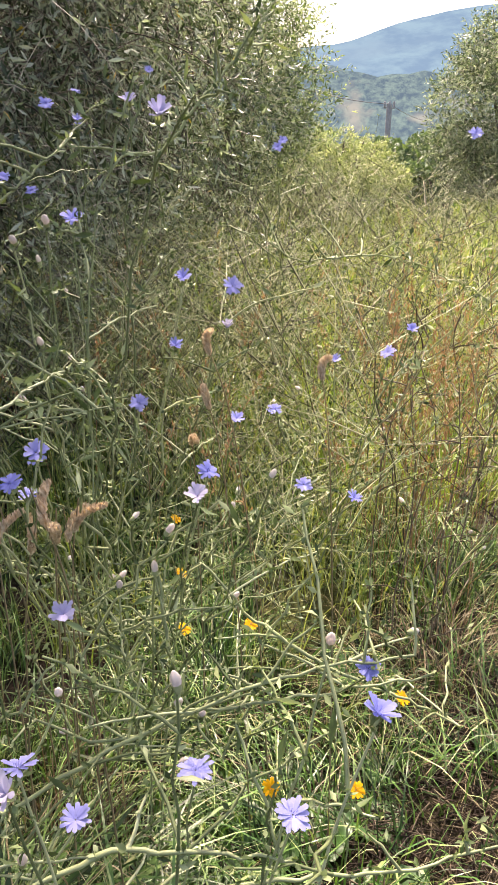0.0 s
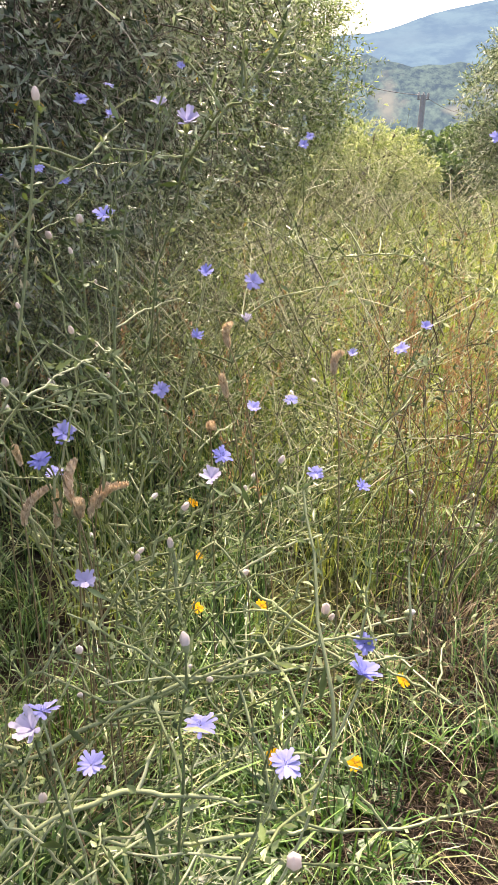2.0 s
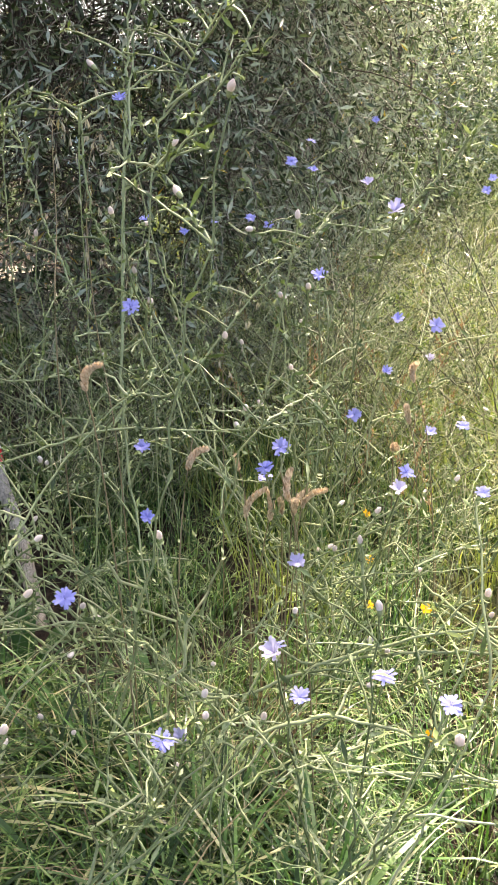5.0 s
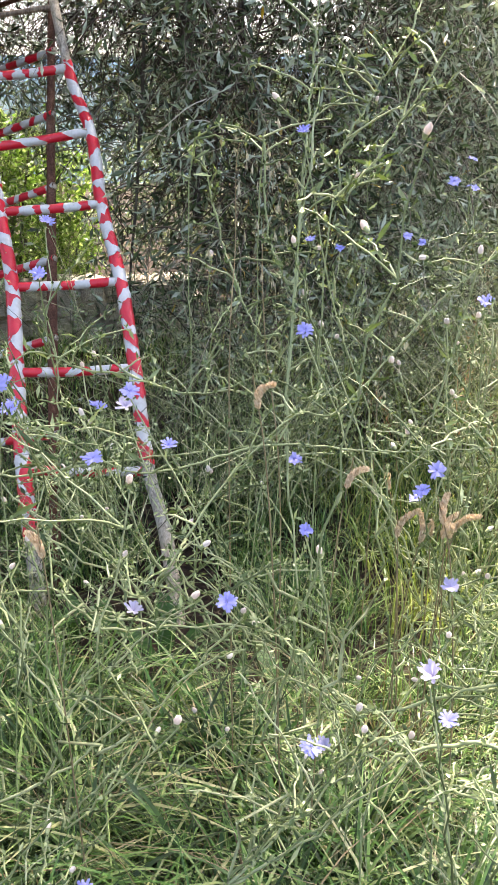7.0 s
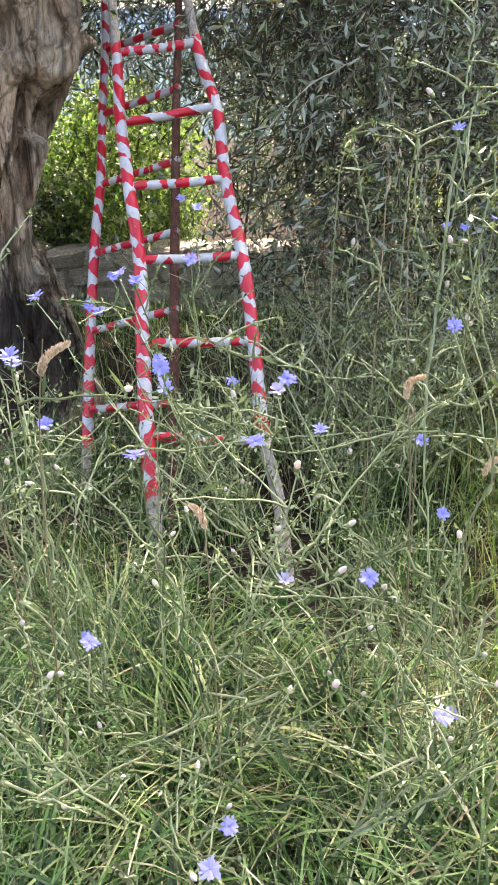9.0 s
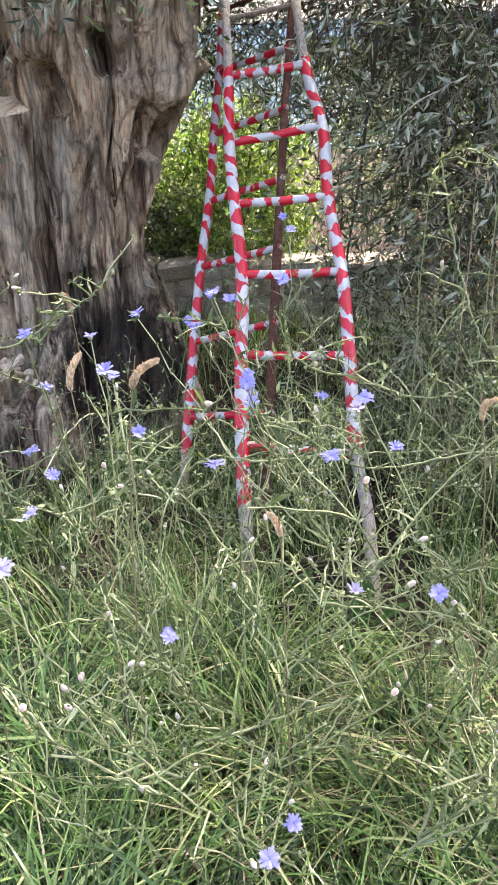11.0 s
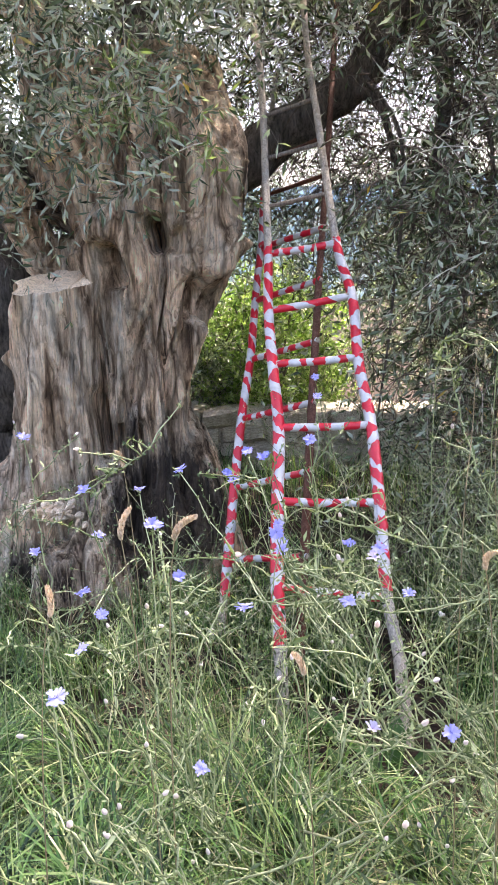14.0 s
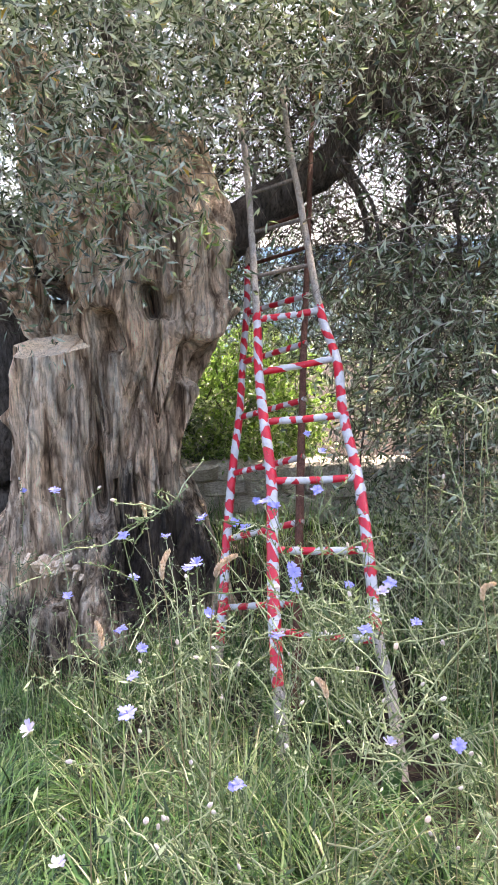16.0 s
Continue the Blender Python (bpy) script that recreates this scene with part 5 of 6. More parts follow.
def stem_path(a, b, n=14, arc=0.06, zig=0.012):
    """A zigzag stem from a to b that bows upward."""
    a, b = np.asarray(a, float), np.asarray(b, float)
    u = np.linspace(0, 1, n)[:, None]
    d = np.linalg.norm(b - a)
    p = a + (b - a) * u + np.array([0, 0, -1.0]) * (4 * u * (1 - u) * arc * d)
    z = rng.normal(0, 1, (n, 3)) * zig * d * np.sin(u * math.pi)
    return p + z


def facing(way, spin):
    q = Vector(way).to_track_quat("Z", "Y")
    return q.to_matrix().to_4x4() @ Matrix.Rotation(spin, 4, "Z")


def chicory(base, heads):
    """One plant: stems to the given flower heads, side shoots with buds, and small clasping leaves."""
    top = max(h[3] for h in heads)
    root = np.array([base[0] + rng.uniform(-0.45, 0.45), base[1] + rng.uniform(0.0, 0.5), float(ground_z(base[0], base[1])) - 0.01])
    t = thing("chicory", tuple(root))
    crown = np.array([base[0], base[1], max(0.3, top * 0.62)]) - root
    trunk = stem_path((0, 0, 0), crown, 16, -0.03, 0.026)
    chunks = [tubes(trunk[None], np.linspace(0.0029, 0.0021, 16)[None], 5)]
    nodes, ends = [trunk[5:]], []
    for kind, x, y, z in heads:
        tip = np.array([x, y, z]) - root
        k = int(np.clip(tip[2] / max(crown[2], 0.1) * 9 * rng.uniform(0.5, 0.9), 3, 15))
        p = stem_path(trunk[k], tip - [0, 0, 0.010], 14, 0.06, 0.012)
        chunks.append(tubes(p[None], np.linspace(0.0020, 0.0011, 14)[None], 6))
        nodes.append(p[3:])
        way = unit((p[-1] - p[-3])[None])[0]
        to_eye = unit((np.array([0.6, -2.0, 1.5]) - [x, y, z])[None])[0]
        way = unit((way * 0.7 + np.array([0, 0, 0.5]) + to_eye * rng.uniform(0.2, 1.3) + rng.normal(0, 0.25, 3))[None])[0]
        ends.append((kind, tip, way))
        for _ in range(rng.integers(2, 5)):
            j = rng.integers(4, 13)
            d = unit(np.append(rng.normal(0, 1, 2), rng.uniform(0.2, 1.2))[None])[0]
            q = stem_path(p[j], p[j] + d * rng.uniform(0.06, 0.2), 8, -0.05, 0.02)
            chunks.append(tubes(q[None], np.linspace(0.0018, 0.0011, 8)[None], 4))
            nodes.append(q[2:])
            if rng.random() < 0.10:
                ends.append(("b", q[-1] + [0, 0, 0.01], d))
    v, f = join(chunks)
    part("stem", mesh_of("stem", v, f, STEM, None, True), t, "stiff ribbed branching green stem")
    finish(t, np.concatenate(nodes), ends)
    return tagged(t, "wild chicory plant with periwinkle-blue flowers and pale buds on wiry stems", "chicory", "chicory plants in the grass")


def finish(t, nd, ends):
    """Clasping leaflets at the nodes, and the flower heads."""
    nd = np.repeat(nd, 3, axis=0) + rng.normal(0, 0.002, (len(nd) * 3, 3))
    big = rng.random(len(nd)) < 0.05
    v, f = leaves(nd, unit(rng.normal(0, 1, nd.shape) + [0, 0, 0.6]), rng.normal(0, 1, nd.shape), np.where(big, rng.uniform(0.02, 0.045, len(nd)), rng.uniform(0.006, 0.014, len(nd))), np.where(big, 0.007, 0.005))
    part("leafage", mesh_of("leafage", v, f, LEAFLET), t)["kind"] = "stuff"
    for kind, tip, way in ends:
        me = {"f": OPEN, "p": FADED, "b": BUDS}[kind][rng.integers(0, {"f": 4, "p": 2, "b": 4}[kind])]
        s = rng.uniform(0.42, 0.60) if kind == "b" else rng.uniform(0.62, 0.82)
        part("bud" if kind == "b" else "flower", me, t, "", Matrix.Translation(Vector(tip)) @ facing(way, rng.uniform(0, 6)) @ Matrix.Scale(s, 4))


def long_stem(*points, dark=False):
    """A plant whose one long branch sweeps through the given places."""
    p0 = np.array(points[0])
    d = p0 - np.array(points[1])
    root = np.array([p0[0] + d[0] * 0.5 + rng.normal(0, 0.03), p0[1] + abs(d[1]) * 0.3 + rng.uniform(0, 0.08), 0.0])
    root[2] = float(ground_z(root[0], root[1])) - 0.01
    t = thing("chicory", tuple(root))
    pts = [np.zeros(3)]
    pts += [np.array(q) - root for q in points]
    length = sum(np.linalg.norm(pts[i + 1] - pts[i]) for i in range(len(pts) - 1))
    n = int(length / 0.035) + 6
    stout = 1.0 if p0[0] > 0.6 and p0[1] < -0.9 else 0.72
    p = smooth_path(pts, n) + rng.normal(0, 0.0014, (n, 3))
    chunks = [tubes(p[None], (np.interp(np.linspace(0, 1, n), [0, 0.3, 0.5, 1], [0.0013, 0.0016, 0.0027, 0.0013]) * stout)[None], 6)]
    nodes, ends = [p[n // 4::2]], []
    for k in range(n // 4, n):
        if rng.random() < 0.42:
            d = unit(np.append(rng.normal(0, 1, 2), rng.uniform(-0.1, 1.2))[None])[0]
            q = stem_path(p[k], p[k] + d * rng.uniform(0.02, 0.12), 6, -0.05, 0.02)
            chunks.append(tubes(q[None], np.linspace(0.0019, 0.0012, 6)[None], 5))
            nodes += [q[-1:], q[-1:], q[3:4]]
            if rng.random() < 0.07:
                ends.append(("b", q[-1] + [0, 0, 0.008], d))
    v, f = join(chunks)
    part("stem", mesh_of("stem", v, f, BROWN if dark else STEM, None, True), t, "long bare wiry stem with short side shoots")
    finish(t, np.concatenate(nodes), ends)
    return tagged(t, "chicory stem sprawling over the grass, with few pale buds", "chicory", "chicory plants in the grass")


chicory((0.93, -1.33), [("b", 0.90, -1.50, 0.79), ("f", 1.00, -1.34, 0.67), ("f", 1.03, -1.39, 0.79), ("b", 1.06, -1.30, 0.78), ("p", 0.81, -1.28, 0.74), ("b", 0.95, -1.25, 0.75), ("f", 0.83, -1.22, 0.70), ("f", 0.98, -1.22, 0.62)])
chicory((0.05, -1.29), [("b", 0.11, -1.45, 0.81), ("p", -0.05, -1.40, 0.69), ("f", 0.06, -1.35, 0.92), ("b", 0.10, -1.32, 0.72), ("p", -0.12, -1.31, 0.86), ("b", 0.07, -1.20, 0.63), ("b", 0.11, -1.16, 0.72), ("b", 0.13, -1.16, 0.37)])
chicory((0.46, -1.15), [("f", 0.36, -1.33, 0.45), ("b", 0.52, -1.28, 0.71), ("f", 0.38, -1.17, 0.33), ("b", 0.48, -1.14, 0.94), ("f", 0.27, -1.10, 0.94), ("b", 0.59, -1.10, 0.53), ("p", 0.47, -1.06, 0.71), ("b", 0.62, -1.05, 0.69)])
chicory((0.78, -1.18), [("b", 0.72, -1.32, 0.71), ("b", 0.74, -1.23, 0.66), ("b", 0.83, -1.18, 0.56), ("f", 0.88, -1.18, 0.58), ("f", 0.70, -1.15, 0.53), ("b", 0.72, -1.14, 0.47), ("b", 0.89, -1.13, 0.68), ("b", 0.81, -1.12, 1.31)])
chicory((1.12, -1.03), [("f", 1.22, -1.17, 0.60), ("b", 1.14, -1.09, 0.82), ("p", 1.08, -1.04, 0.79), ("p", 0.93, -1.03, 0.69), ("b", 1.29, -1.01, 0.51), ("b", 1.01, -0.98, 0.67), ("f", 1.13, -0.97, 0.78), ("b", 1.17, -0.96, 0.59)])
chicory((0.07, -1.04), [("f", 0.01, -1.15, 0.88), ("f", 0.19, -1.13, 0.66), ("f", 0.13, -1.11, 1.08), ("b", 0.01, -1.06, 0.51), ("f", 0.16, -1.02, 0.58), ("f", -0.02, -0.99, 0.86), ("b", 0.10, -0.92, 0.28), ("b", -0.06, -0.91, 0.63)])
chicory((0.66, -1.01), [("p", 0.74, -1.08, 0.46), ("b", 0.90, -1.08, 1.18), ("f", 0.60, -1.04, 0.70), ("b", 0.73, -1.04, 0.77), ("b", 0.55, -1.01, 0.49), ("f", 0.73, -0.94, 0.75), ("f", 0.53, -0.94, 0.90), ("f", 0.48, -0.93, 0.98)])
chicory((0.50, -0.86), [("f", 0.43, -1.02, 0.92), ("b", 0.59, -0.85, 0.82), ("p", 0.47, -0.85, 0.93), ("b", 0.40, -0.79, 0.90), ("b", 0.60, -0.77, 0.78)])
chicory((1.02, -0.84), [("b", 1.18, -0.94, 0.71), ("p", 1.12, -0.89, 1.16), ("b", 0.99, -0.89, 1.06), ("b", 0.87, -0.87, 0.99), ("f", 0.97, -0.84, 0.79), ("b", 0.98, -0.80, 1.03), ("b", 1.00, -0.80, 0.91), ("f", 1.08, -0.71, 1.04)])
chicory((0.83, -0.81), [("f", 0.92, -0.91, 0.79), ("b", 0.89, -0.91, 0.89), ("f", 0.73, -0.90, 1.05), ("b", 0.77, -0.83, 1.04), ("f", 0.76, -0.71, 1.31), ("f", 0.99, -0.70, 0.67), ("b", 0.77, -0.69, 1.06)])
chicory((0.01, -0.85), [("f", -0.09, -0.90, 0.86), ("f", -0.07, -0.90, 1.07), ("b", 0.16, -0.89, 0.78), ("f", 0.10, -0.88, 0.89), ("f", -0.07, -0.85, 0.96), ("b", 0.02, -0.85, 0.81), ("f", 0.05, -0.84, 0.98), ("f", -0.03, -0.70, 1.01)])
chicory((1.29, -0.71), [("f", 1.47, -0.83, 0.60), ("p", 1.29, -0.74, 0.88), ("f", 1.16, -0.71, 0.78), ("b", 1.08, -0.70, 0.81), ("f", 1.24, -0.70, 0.95), ("f", 1.23, -0.69, 0.85), ("f", 1.48, -0.68, 0.56), ("f", 1.35, -0.65, 0.92)])
chicory((0.27, -0.69), [("f", 0.28, -0.81, 0.96), ("b", 0.26, -0.77, 0.75), ("f", 0.28, -0.75, 0.90), ("f", 0.20, -0.65, 1.08), ("f", 0.26, -0.65, 0.92), ("f", 0.05, -0.65, 1.04), ("b", 0.39, -0.62, 0.93), ("b", 0.41, -0.61, 0.64)])
chicory((-0.32, -0.64), [("f", -0.28, -0.71, 0.86), ("f", -0.35, -0.57, 1.09)])
chicory((1.75, -0.60), [("f", 1.70, -0.63, 0.76), ("f", 1.80, -0.58, 0.78)])
chicory((1.16, -0.54), [("p", 1.20, -0.63, 1.18), ("f", 1.37, -0.63, 0.69), ("b", 1.09, -0.52, 0.96), ("b", 1.00, -0.52, 0.88), ("b", 1.13, -0.51, 0.80), ("b", 1.16, -0.42, 0.89)])
chicory((0.27, -0.50), [("f", 0.26, -0.60, 0.86), ("f", 0.22, -0.59, 1.05), ("b", 0.39, -0.58, 0.81), ("f", 0.32, -0.54, 1.08), ("f", 0.33, -0.46, 1.16), ("f", 0.39, -0.43, 0.79), ("f", 0.12, -0.43, 0.95), ("f", 0.15, -0.41, 1.02)])
chicory((0.79, -0.48), [("f", 0.79, -0.53, 0.69), ("b", 0.87, -0.52, 0.94), ("b", 0.63, -0.51, 1.10), ("f", 0.85, -0.35, 1.10)])
chicory((2.11, -0.40), [("f", 2.11, -0.40, 1.14)])
chicory((1.72, -0.34), [("f", 1.62, -0.37, 0.58), ("f", 1.82, -0.32, 0.65)])
chicory((0.32, -0.28), [("b", 0.39, -0.33, 0.87), ("f", 0.39, -0.27, 0.73), ("f", 0.17, -0.23, 0.96)])
chicory((0.05, -0.19), [("f", 0.05, -0.19, 0.90)])
chicory((1.17, 0.16), [("b", 1.08, 0.02, 1.38), ("f", 1.30, 0.04, 1.19), ("f", 1.23, 0.17, 1.04), ("f", 1.06, 0.25, 1.00), ("f", 1.17, 0.33, 1.01)])
chicory((1.93, 0.11), [("f", 1.93, 0.11, 1.10)])
chicory((1.41, 0.16), [("f", 1.41, 0.16, 1.16)])
chicory((1.46, 0.44), [("f", 1.36, 0.40, 0.99), ("f", 1.51, 0.44, 1.23), ("f", 1.52, 0.46, 1.15)])
chicory((0.24, 0.41), [("f", 0.24, 0.41, 1.07)])
chicory((2.18, 0.46), [("f", 2.18, 0.46, 1.11)])
chicory((1.74, 0.48), [("f", 1.74, 0.48, 1.29)])
chicory((-0.94, 0.53), [("f", -0.94, 0.53, 0.84)])
long_stem((0.86, -0.92, 0.48), (0.97, -0.99, 0.47), (1.09, -1.05, 0.51), (1.20, -1.11, 0.53), (1.32, -1.17, 0.55))
long_stem((1.07, -0.94, 0.63), (1.07, -0.97, 0.57), (1.08, -1.01, 0.49), (1.10, -1.06, 0.43))
long_stem((1.12, -0.92, 0.60), (1.19, -0.98, 0.56), (1.25, -1.04, 0.51), (1.33, -1.11, 0.47), (1.39, -1.17, 0.44))
long_stem((1.47, -0.36, 0.89), (1.63, -0.45, 0.91), (1.77, -0.53, 0.92), (1.86, -0.61, 0.88), (1.94, -0.68, 0.83))
long_stem((1.81, -0.68, 0.00), (1.91, -0.65, 0.19), (2.01, -0.58, 0.47), (2.10, -0.53, 0.69), dark=True)
long_stem((1.82, -0.59, 0.07), (1.89, -0.54, 0.27), (1.99, -0.49, 0.50), (1.98, -0.37, 0.74), dark=True)
long_stem((1.08, -0.77, 0.99), (1.19, -0.77, 1.13), (1.26, -0.78, 1.21), (1.34, -0.78, 1.30))
long_stem((0.80, -1.09, 0.44), (0.93, -1.17, 0.43), (1.07, -1.24, 0.45), (1.17, -1.30, 0.46), (1.28, -1.35, 0.49))
long_stem((0.76, -1.23, 0.52), (0.87, -1.24, 0.60), (0.95, -1.28, 0.60), (1.02, -1.32, 0.59))
long_stem((0.77, -0.84, 1.10), (0.81, -0.80, 1.22), (0.87, -0.79, 1.30), (0.94, -0.78, 1.40))
long_stem((0.67, -0.96, 0.48), (0.82, -1.04, 0.48), (0.99, -1.08, 0.55), (1.16, -1.14, 0.60), (1.27, -1.19, 0.61))
long_stem((0.73, -0.95, 0.51), (0.72, -0.82, 0.83), (0.76, -0.69, 1.17), (0.79, -0.61, 1.37), (0.81, -0.56, 1.52))
long_stem((0.75, -0.75, 1.16), (0.81, -0.71, 1.27), (0.87, -0.68, 1.36), (0.94, -0.65, 1.46))
long_stem((0.26, -0.81, 0.84), (0.49, -0.85, 0.82), (0.69, -0.86, 0.86), (0.88, -0.89, 0.85), (1.04, -0.91, 0.86))
long_stem((0.68, -0.87, 0.83), (0.80, -0.85, 0.91), (0.94, -0.82, 1.05), (1.06, -0.79, 1.14))
long_stem((0.31, -0.95, 0.66), (0.43, -0.98, 0.63), (0.60, -1.00, 0.63), (0.70, -1.03, 0.59))
long_stem((0.59, -0.59, 1.23), (0.64, -0.63, 1.14), (0.68, -0.69, 1.02), (0.75, -0.73, 0.94))
long_stem((0.70, -0.66, 1.23), (0.71, -0.69, 1.15), (0.74, -0.73, 1.07))
long_stem((-0.11, -1.01, 0.81), (-0.08, -1.09, 0.56), (-0.02, -1.16, 0.34), (0.09, -1.18, 0.24))
long_stem((0.15, -0.97, 0.79), (0.25, -0.97, 0.73), (0.32, -1.00, 0.62), (0.37, -1.02, 0.54))
long_stem((-0.24, -0.94, 0.77), (-0.04, -0.92, 0.75), (0.09, -0.87, 0.81), (0.22, -0.81, 0.90))
long_stem((0.28, -0.80, 0.92), (0.43, -0.76, 0.96), (0.58, -0.74, 0.91), (0.72, -0.71, 0.94))
long_stem((-0.33, -0.79, 0.89), (-0.15, -0.74, 1.01), (-0.03, -0.72, 1.08), (0.03, -0.70, 1.13))
long_stem((0.15, -0.85, 0.76), (0.32, -0.81, 0.81), (0.48, -0.79, 0.82), (0.70, -0.76, 0.82))
long_stem((0.34, -0.94, 0.67), (0.42, -0.94, 0.62), (0.56, -0.92, 0.61), (0.70, -0.89, 0.68))
long_stem((0.05, -1.18, 0.55), (0.18, -1.22, 0.47), (0.30, -1.25, 0.40), (0.40, -1.27, 0.35))
long_stem((0.42, -1.01, 0.69), (0.49, -1.00, 0.70), (0.63, -0.93, 0.86), (0.81, -0.88, 0.98))
long_stem((1.725, -0.695, 0.0), (1.778, -0.628, 0.206), (1.862, -0.569, 0.435), (1.896, -0.474, 0.676), dark=True)
long_stem((1.798, -0.717, 0.046), (1.869, -0.656, 0.264), (1.964, -0.592, 0.517), (2.0, -0.493, 0.769), dark=True)
long_stem((1.691, -0.63, 0.09), (1.759, -0.561, 0.32), (1.836, -0.503, 0.538), (1.948, -0.483, 0.723), dark=True)
long_stem((1.776, -0.681, 0.091), (1.858, -0.638, 0.287), (1.987, -0.639, 0.448), (2.048, -0.633, 0.54), dark=True)
long_stem((1.873, -0.686, 0.207), (1.971, -0.641, 0.425), (2.053, -0.603, 0.609), (2.1, -0.55, 0.75), dark=True)


# ---- small flowers, seed heads, broad weeds ----
def marigold(x, y, z):
    g0 = float(ground_z(x, y))
    t = thing("marigold", (x, y, g0))
    p = stem_path((0, 0, 0), (0.01, 0.0, z - g0), 8, 0.02, 0.02)
    v, f = tubes(p[None], np.linspace(0.0018, 0.0013, 8)[None], 5)
    part("stem", mesh_of("stem", v, f, STEM), t)
    part("flower", MARI, t, "small bright orange daisy head", Matrix.Translation(Vector(p[-1])) @ facing((rng.normal(0, 0.3), -0.6, 1), 0))
    tagged(t, "small orange marigold low in the grass", "flower", "marigolds in the grass")


MARI = flower_mesh("flower", 0.2, 16, ORANGE, 9, 0.017)
for x, y, z in ((1.509, -0.068, 0.2), (1.459, -0.525, 0.17), (1.26, -0.914, 0.17), (1.373, -0.988, 0.17), (1.33, -0.467, 0.17), (1.418, -0.283, 0.18), (1.555, -0.889, 0.2)):
    marigold(x, y, z)


def seed_head(x, y, z, length=0.05):
    """A drooping tan grass spike on a straw stalk."""
    g0 = float(ground_z(x, y))
    bx, by = rng.normal(0, 0.05, 2)
    t = thing("grass_spike", (x + bx, y + by, g0))
    tip = np.array([-bx, -by, z - g0])
    p = smooth_path([(0, 0, 0), tip * [0.25, 0.25, 0.5], tip * [0.6, 0.6, 0.85], tip], 14)
    v, f = tubes(p[None], np.linspace(0.0016, 0.0009, 14)[None], 4)
    part("stalk", mesh_of("stalk", v, f, STRAW), t)
    d = unit((p[-1] - p[-4])[None])[0]
    n = 320
    u = rng.uniform(-1, 0.15, n)
    r = unit(rng.normal(0, 1, (n, 3)))
    prof = 0.0052 * np.sqrt(np.clip(1 - (u * 1.6 + 0.7) ** 2, 0.05, 1))
    side = unit(np.append(rng.normal(0, 1, 2), -0.6)[None])[0]
    base = p[-1] + d * (u * length)[:, None] + side * (0.03 * (u + 1) ** 2)[:, None] + r * (prof * 0.6)[:, None]
    v, f = leaves(base, d + r * 0.4, rng.normal(0, 1, (n, 3)), 0.008, 0.0042)
    part("spike", mesh_of("spike", v, f, SEED), t, "plump tan seed spike")
    tagged(t, "dry tan grass spike on a straw stalk", "grass", "grass spikes in the meadow")


for x, y, z in ((1.25, -0.73, 0.81), (1.22, -0.75, 0.75), (0.94, -0.65, 0.72), (1.23, -0.76, 0.90), (1.00, -0.76, 0.67), (1.02, -0.76, 0.67), (0.81, -0.90, 0.85), (0.93, -0.95, 0.80), (0.95, -0.97, 0.78), (0.96, -0.85, 0.71), (1.01, -0.86, 0.73), (0.65, -0.94, 1.0), (-0.13, -0.53, 1.06), (0.03, -1.0, 1.06), (0.35, -1.02, 0.83), (-0.06, -1.08, 0.95), (0.17, -1.1, 1.10), (1.37, -0.85, 0.87), (0.91, -0.83, 0.72)):
    seed_head(x, y, z)


def weed(x, y, size, n, seed, slim=1.0):
    """A rosette of broad soft leaves close to the soil."""
    r = np.random.default_rng(seed)
    g0 = float(ground_z(x, y))
    t = thing("weed", (x, y, g0))
    for i in range(n):
        a = 6.28 * i / n + r.uniform(-0.3, 0.3)
        L, W, el = size * r.uniform(0.7, 1.1), size * slim * r.uniform(0.32, 0.45), r.uniform(0.3, 0.9) + 0.5 * (1 - slim)
        us, vs = np.linspace(0, 1, 7), np.linspace(-1, 1, 5)
        pts = []
        for u in us:
            w = W * math.sin(math.pi * min(1, u * 0.92 + 0.06)) ** 0.7
            for s in vs:
                pts.append((L * (0.15 + u) * math.cos(el), w * s * (1 + 0.06 * math.sin(14 * u)), L * u * math.sin(el) - 0.4 * L * u * u + 0.12 * W * abs(s) + 0.006 * math.sin(9 * s + 11 * u)))
        idx = np.arange(35).reshape(7, 5)
        f = np.stack([idx[:-1, :-1], idx[1:, :-1], idx[1:, 1:], idx[:-1, 1:]], -1).reshape(-1, 4)
        part("leaf", mesh_of("leaf", pts, f, WEED, None, True), t, "", Matrix.Rotation(a, 4, "Z"))
    tagged(t, "low weed with broad wrinkled green leaves", "weed", "broad-leaved weeds on the ground")


def wild_oat(*points):
    """A thin straw stalk with dangling pale spikelets."""
    root = np.array([points[0][0], points[0][1] + 0.03, 0.0])
    root[2] = float(ground_z(root[0], root[1])) - 0.01
    t = thing("wild_oat", tuple(root))
    p = smooth_path([np.zeros(3)] + [np.array(q) - root for q in points], 30)
    v, f = tubes(p[None], np.linspace(0.0014, 0.0005, 30)[None], 4)
    part("stalk", mesh_of("stalk", v, f, STRAW), t)
    for k in range(15, 30):
        d = unit(np.append(rng.normal(0, 1, 2), rng.uniform(-0.2, 0.4))[None])[0]
        q = p[k] + d * rng.uniform(0.015, 0.05) + [0, 0, -0.015]
        hair = smooth_path([p[k], (p[k] + q) / 2 + [0, 0, 0.008], q], 5)
        hv, hf = tubes(hair[None], np.full((1, 5), 0.0004), 3)
        part("pedicel", mesh_of("pedicel", hv, hf, STRAW), t)
        lv, lf = leaves(np.repeat(q[None], 4, 0), np.array([0, 0, -1.0]) + rng.normal(0, 0.22, (4, 3)), rng.normal(0, 1, (4, 3)), 0.018, 0.0028)
        part("spikelet", mesh_of("spikelet", lv, lf, HUSK), t)
    tagged(t, "wild oat with dangling pale spikelets on a thin stalk", "grass", "wild oats in the grass")


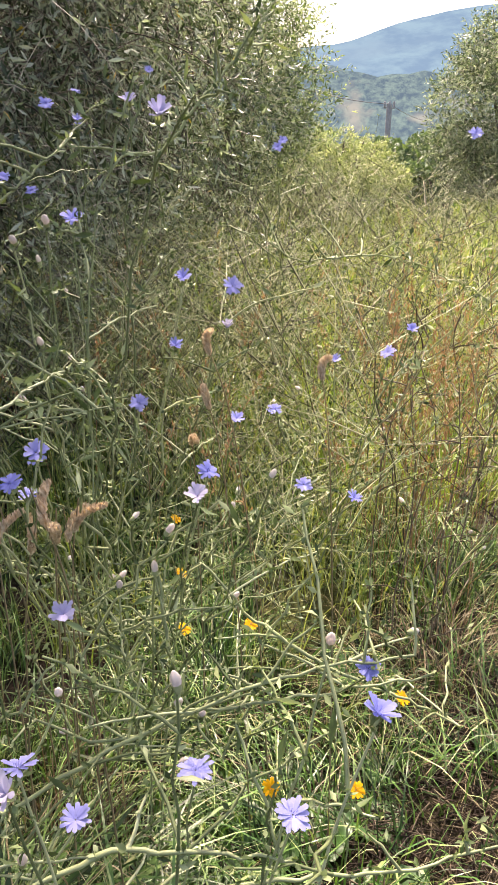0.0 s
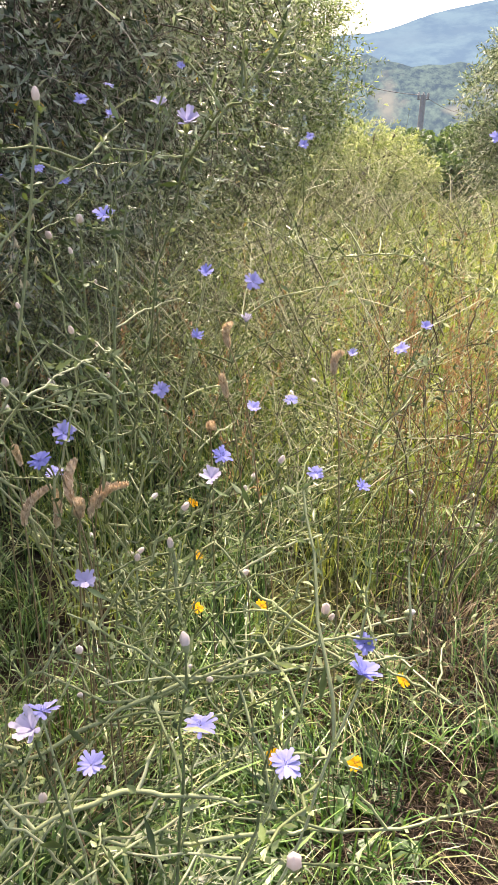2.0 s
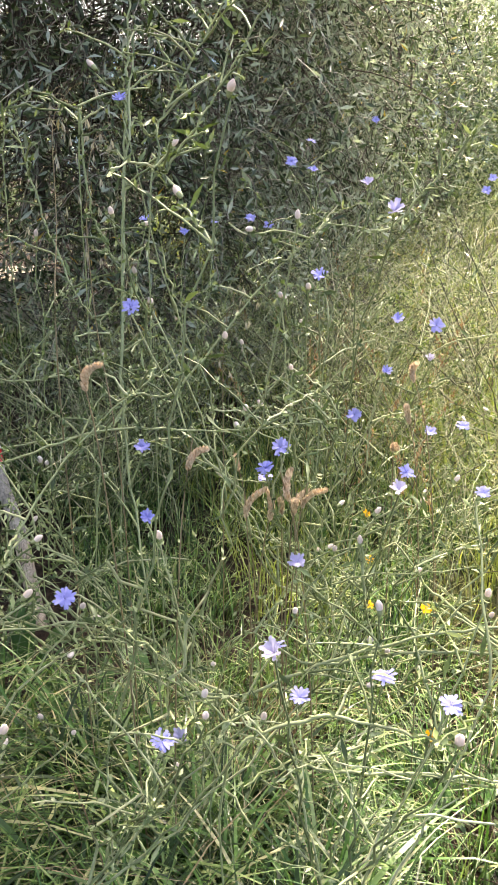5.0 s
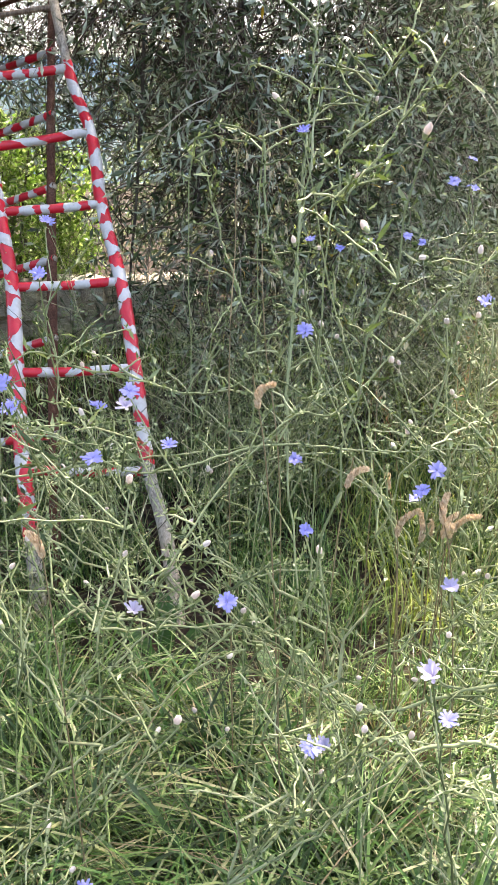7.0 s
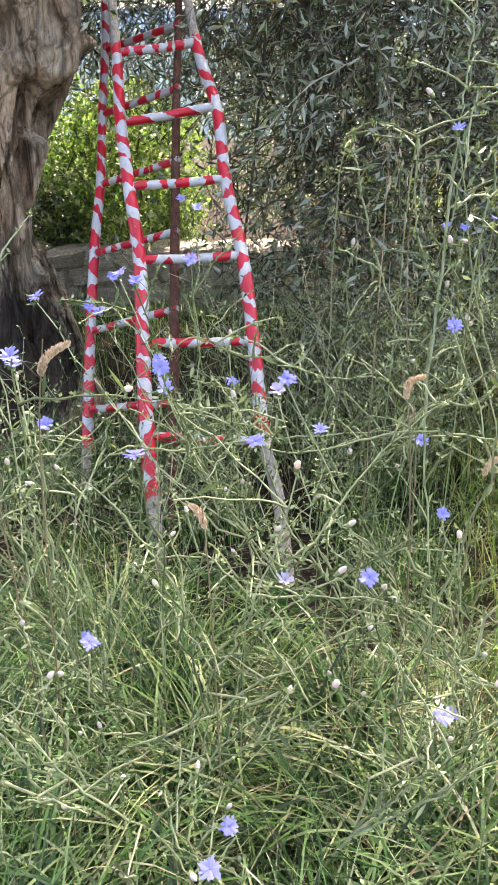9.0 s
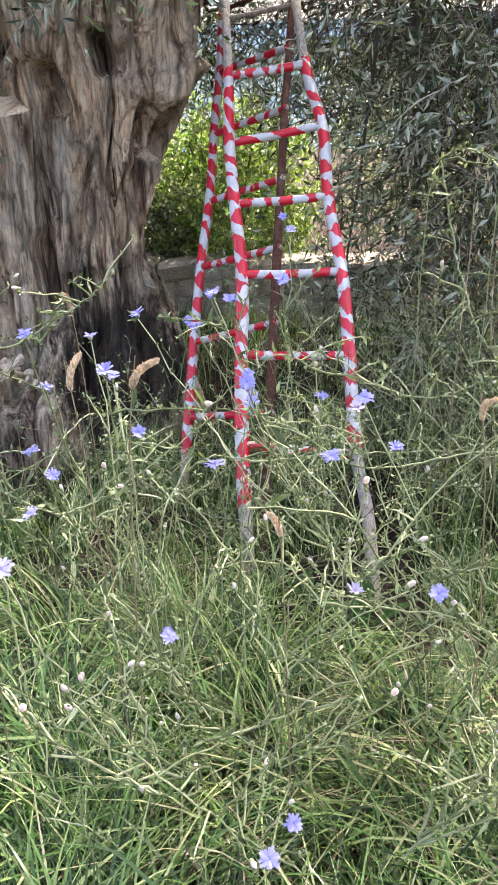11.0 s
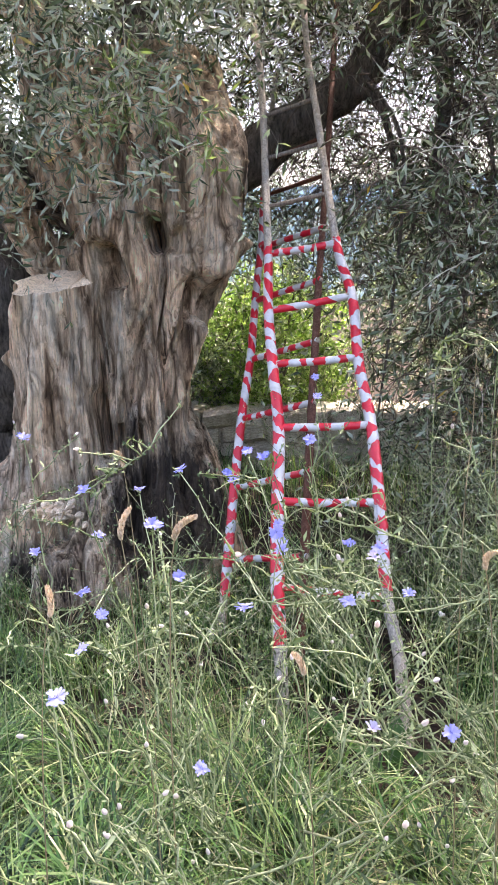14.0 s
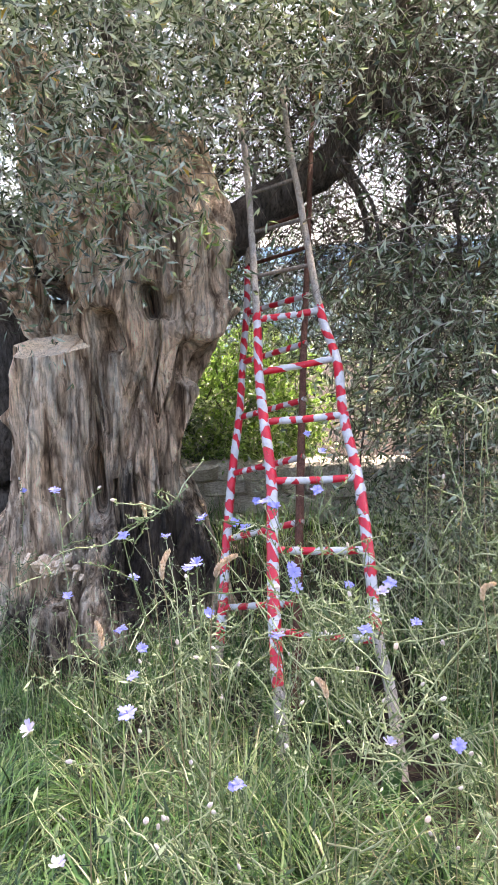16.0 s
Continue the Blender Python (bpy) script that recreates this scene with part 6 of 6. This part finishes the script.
HUSK = leafy("oat_husk", [(0.0, (0.36, 0.33, 0.24)), (1.0, (0.56, 0.52, 0.42))], 0.5, 0.3, (1, 1, 0.8), 0.3)
wild_oat((0.71, -0.83, 0.73), (0.70, -0.72, 0.99), (0.704, -0.66, 1.15), (0.725, -0.62, 1.245), (0.76, -0.60, 1.28))
wild_oat((0.63, -0.80, 0.90), (0.655, -0.69, 1.14), (0.667, -0.63, 1.28), (0.70, -0.60, 1.33))
wild_oat((0.95, -0.55, 0.6), (0.97, -0.5, 0.9), (1.02, -0.48, 1.02))


for k, (x, y, s, n) in enumerate(((1.27, -0.87, 0.10, 7), (1.38, -0.90, 0.08, 6), (1.20, -0.95, 0.09, 6), (1.50, -0.92, 0.07, 5), (1.46, -0.78, 0.08, 6), (1.62, -0.84, 0.07, 6), (1.30, -0.74, 0.08, 6), (1.12, -0.80, 0.09, 6), (1.42, -1.05, 0.07, 6), (1.12, -0.98, 0.08, 6), (1.86, -0.95, 0.08, 6), (1.30, -1.12, 0.07, 5), (0.15, 0.35, 0.14, 6), (-0.1, 0.75, 0.14, 7), (0.55, -0.85, 0.09, 6), (1.75, -0.6, 0.09, 6), (0.9, 0.15, 0.12, 6))):
    weed(x, y, s * 1.2, n, k)

r = np.random.default_rng(21)
for k in range(26):
    weed(float(r.uniform(-0.9, 0.95)), float(r.uniform(-1.25, -0.1)), float(r.uniform(0.15, 0.26)), int(r.integers(4, 7)), 40 + k, 0.32)


# ---- sprays that hang before the bole ----
P = box_points(30, (-0.72, 0.66, 1.9), (-0.12, 0.95, 2.25))
m = len(P)
a, b = twigs(P, hang(m, 0.75), rng.uniform(0.2, 0.42, m), rng.uniform(0.3, 0.8, m), 9, 0.060, 0.0125)
cloud_part(olive, "spray", [a], OLIVE_YOUNG, "fresh green sprays before the bole")["kind"] = "stuff"
cloud_part(olive, "spray_twig", [b], TWIG)["kind"] = "stuff"
world_parts(olive)

# ---- dry and green tufts beside the bare soil ----
p = np.array([1.92, -0.66]) + rng.normal(0, 1, (420, 2)) * [0.20, 0.10]
grass_object("dry_grass", "straw-coloured dead grass beside the bare soil", [blades(p, rng.uniform(0.08, 0.28, len(p)), rng.uniform(0.002, 0.004, len(p)), rng.uniform(0.2, 1.5, len(p)), 4)], STRAW)
p = np.array([1.80, -0.70]) + rng.normal(0, 1, (620, 2)) * [0.30, 0.13]
grass_object("grass", "short green grass beside the bare soil", [blades(p, rng.uniform(0.08, 0.24, len(p)), rng.uniform(0.003, 0.006, len(p)), rng.uniform(0.2, 1.2, len(p)), 4)], GRASS)
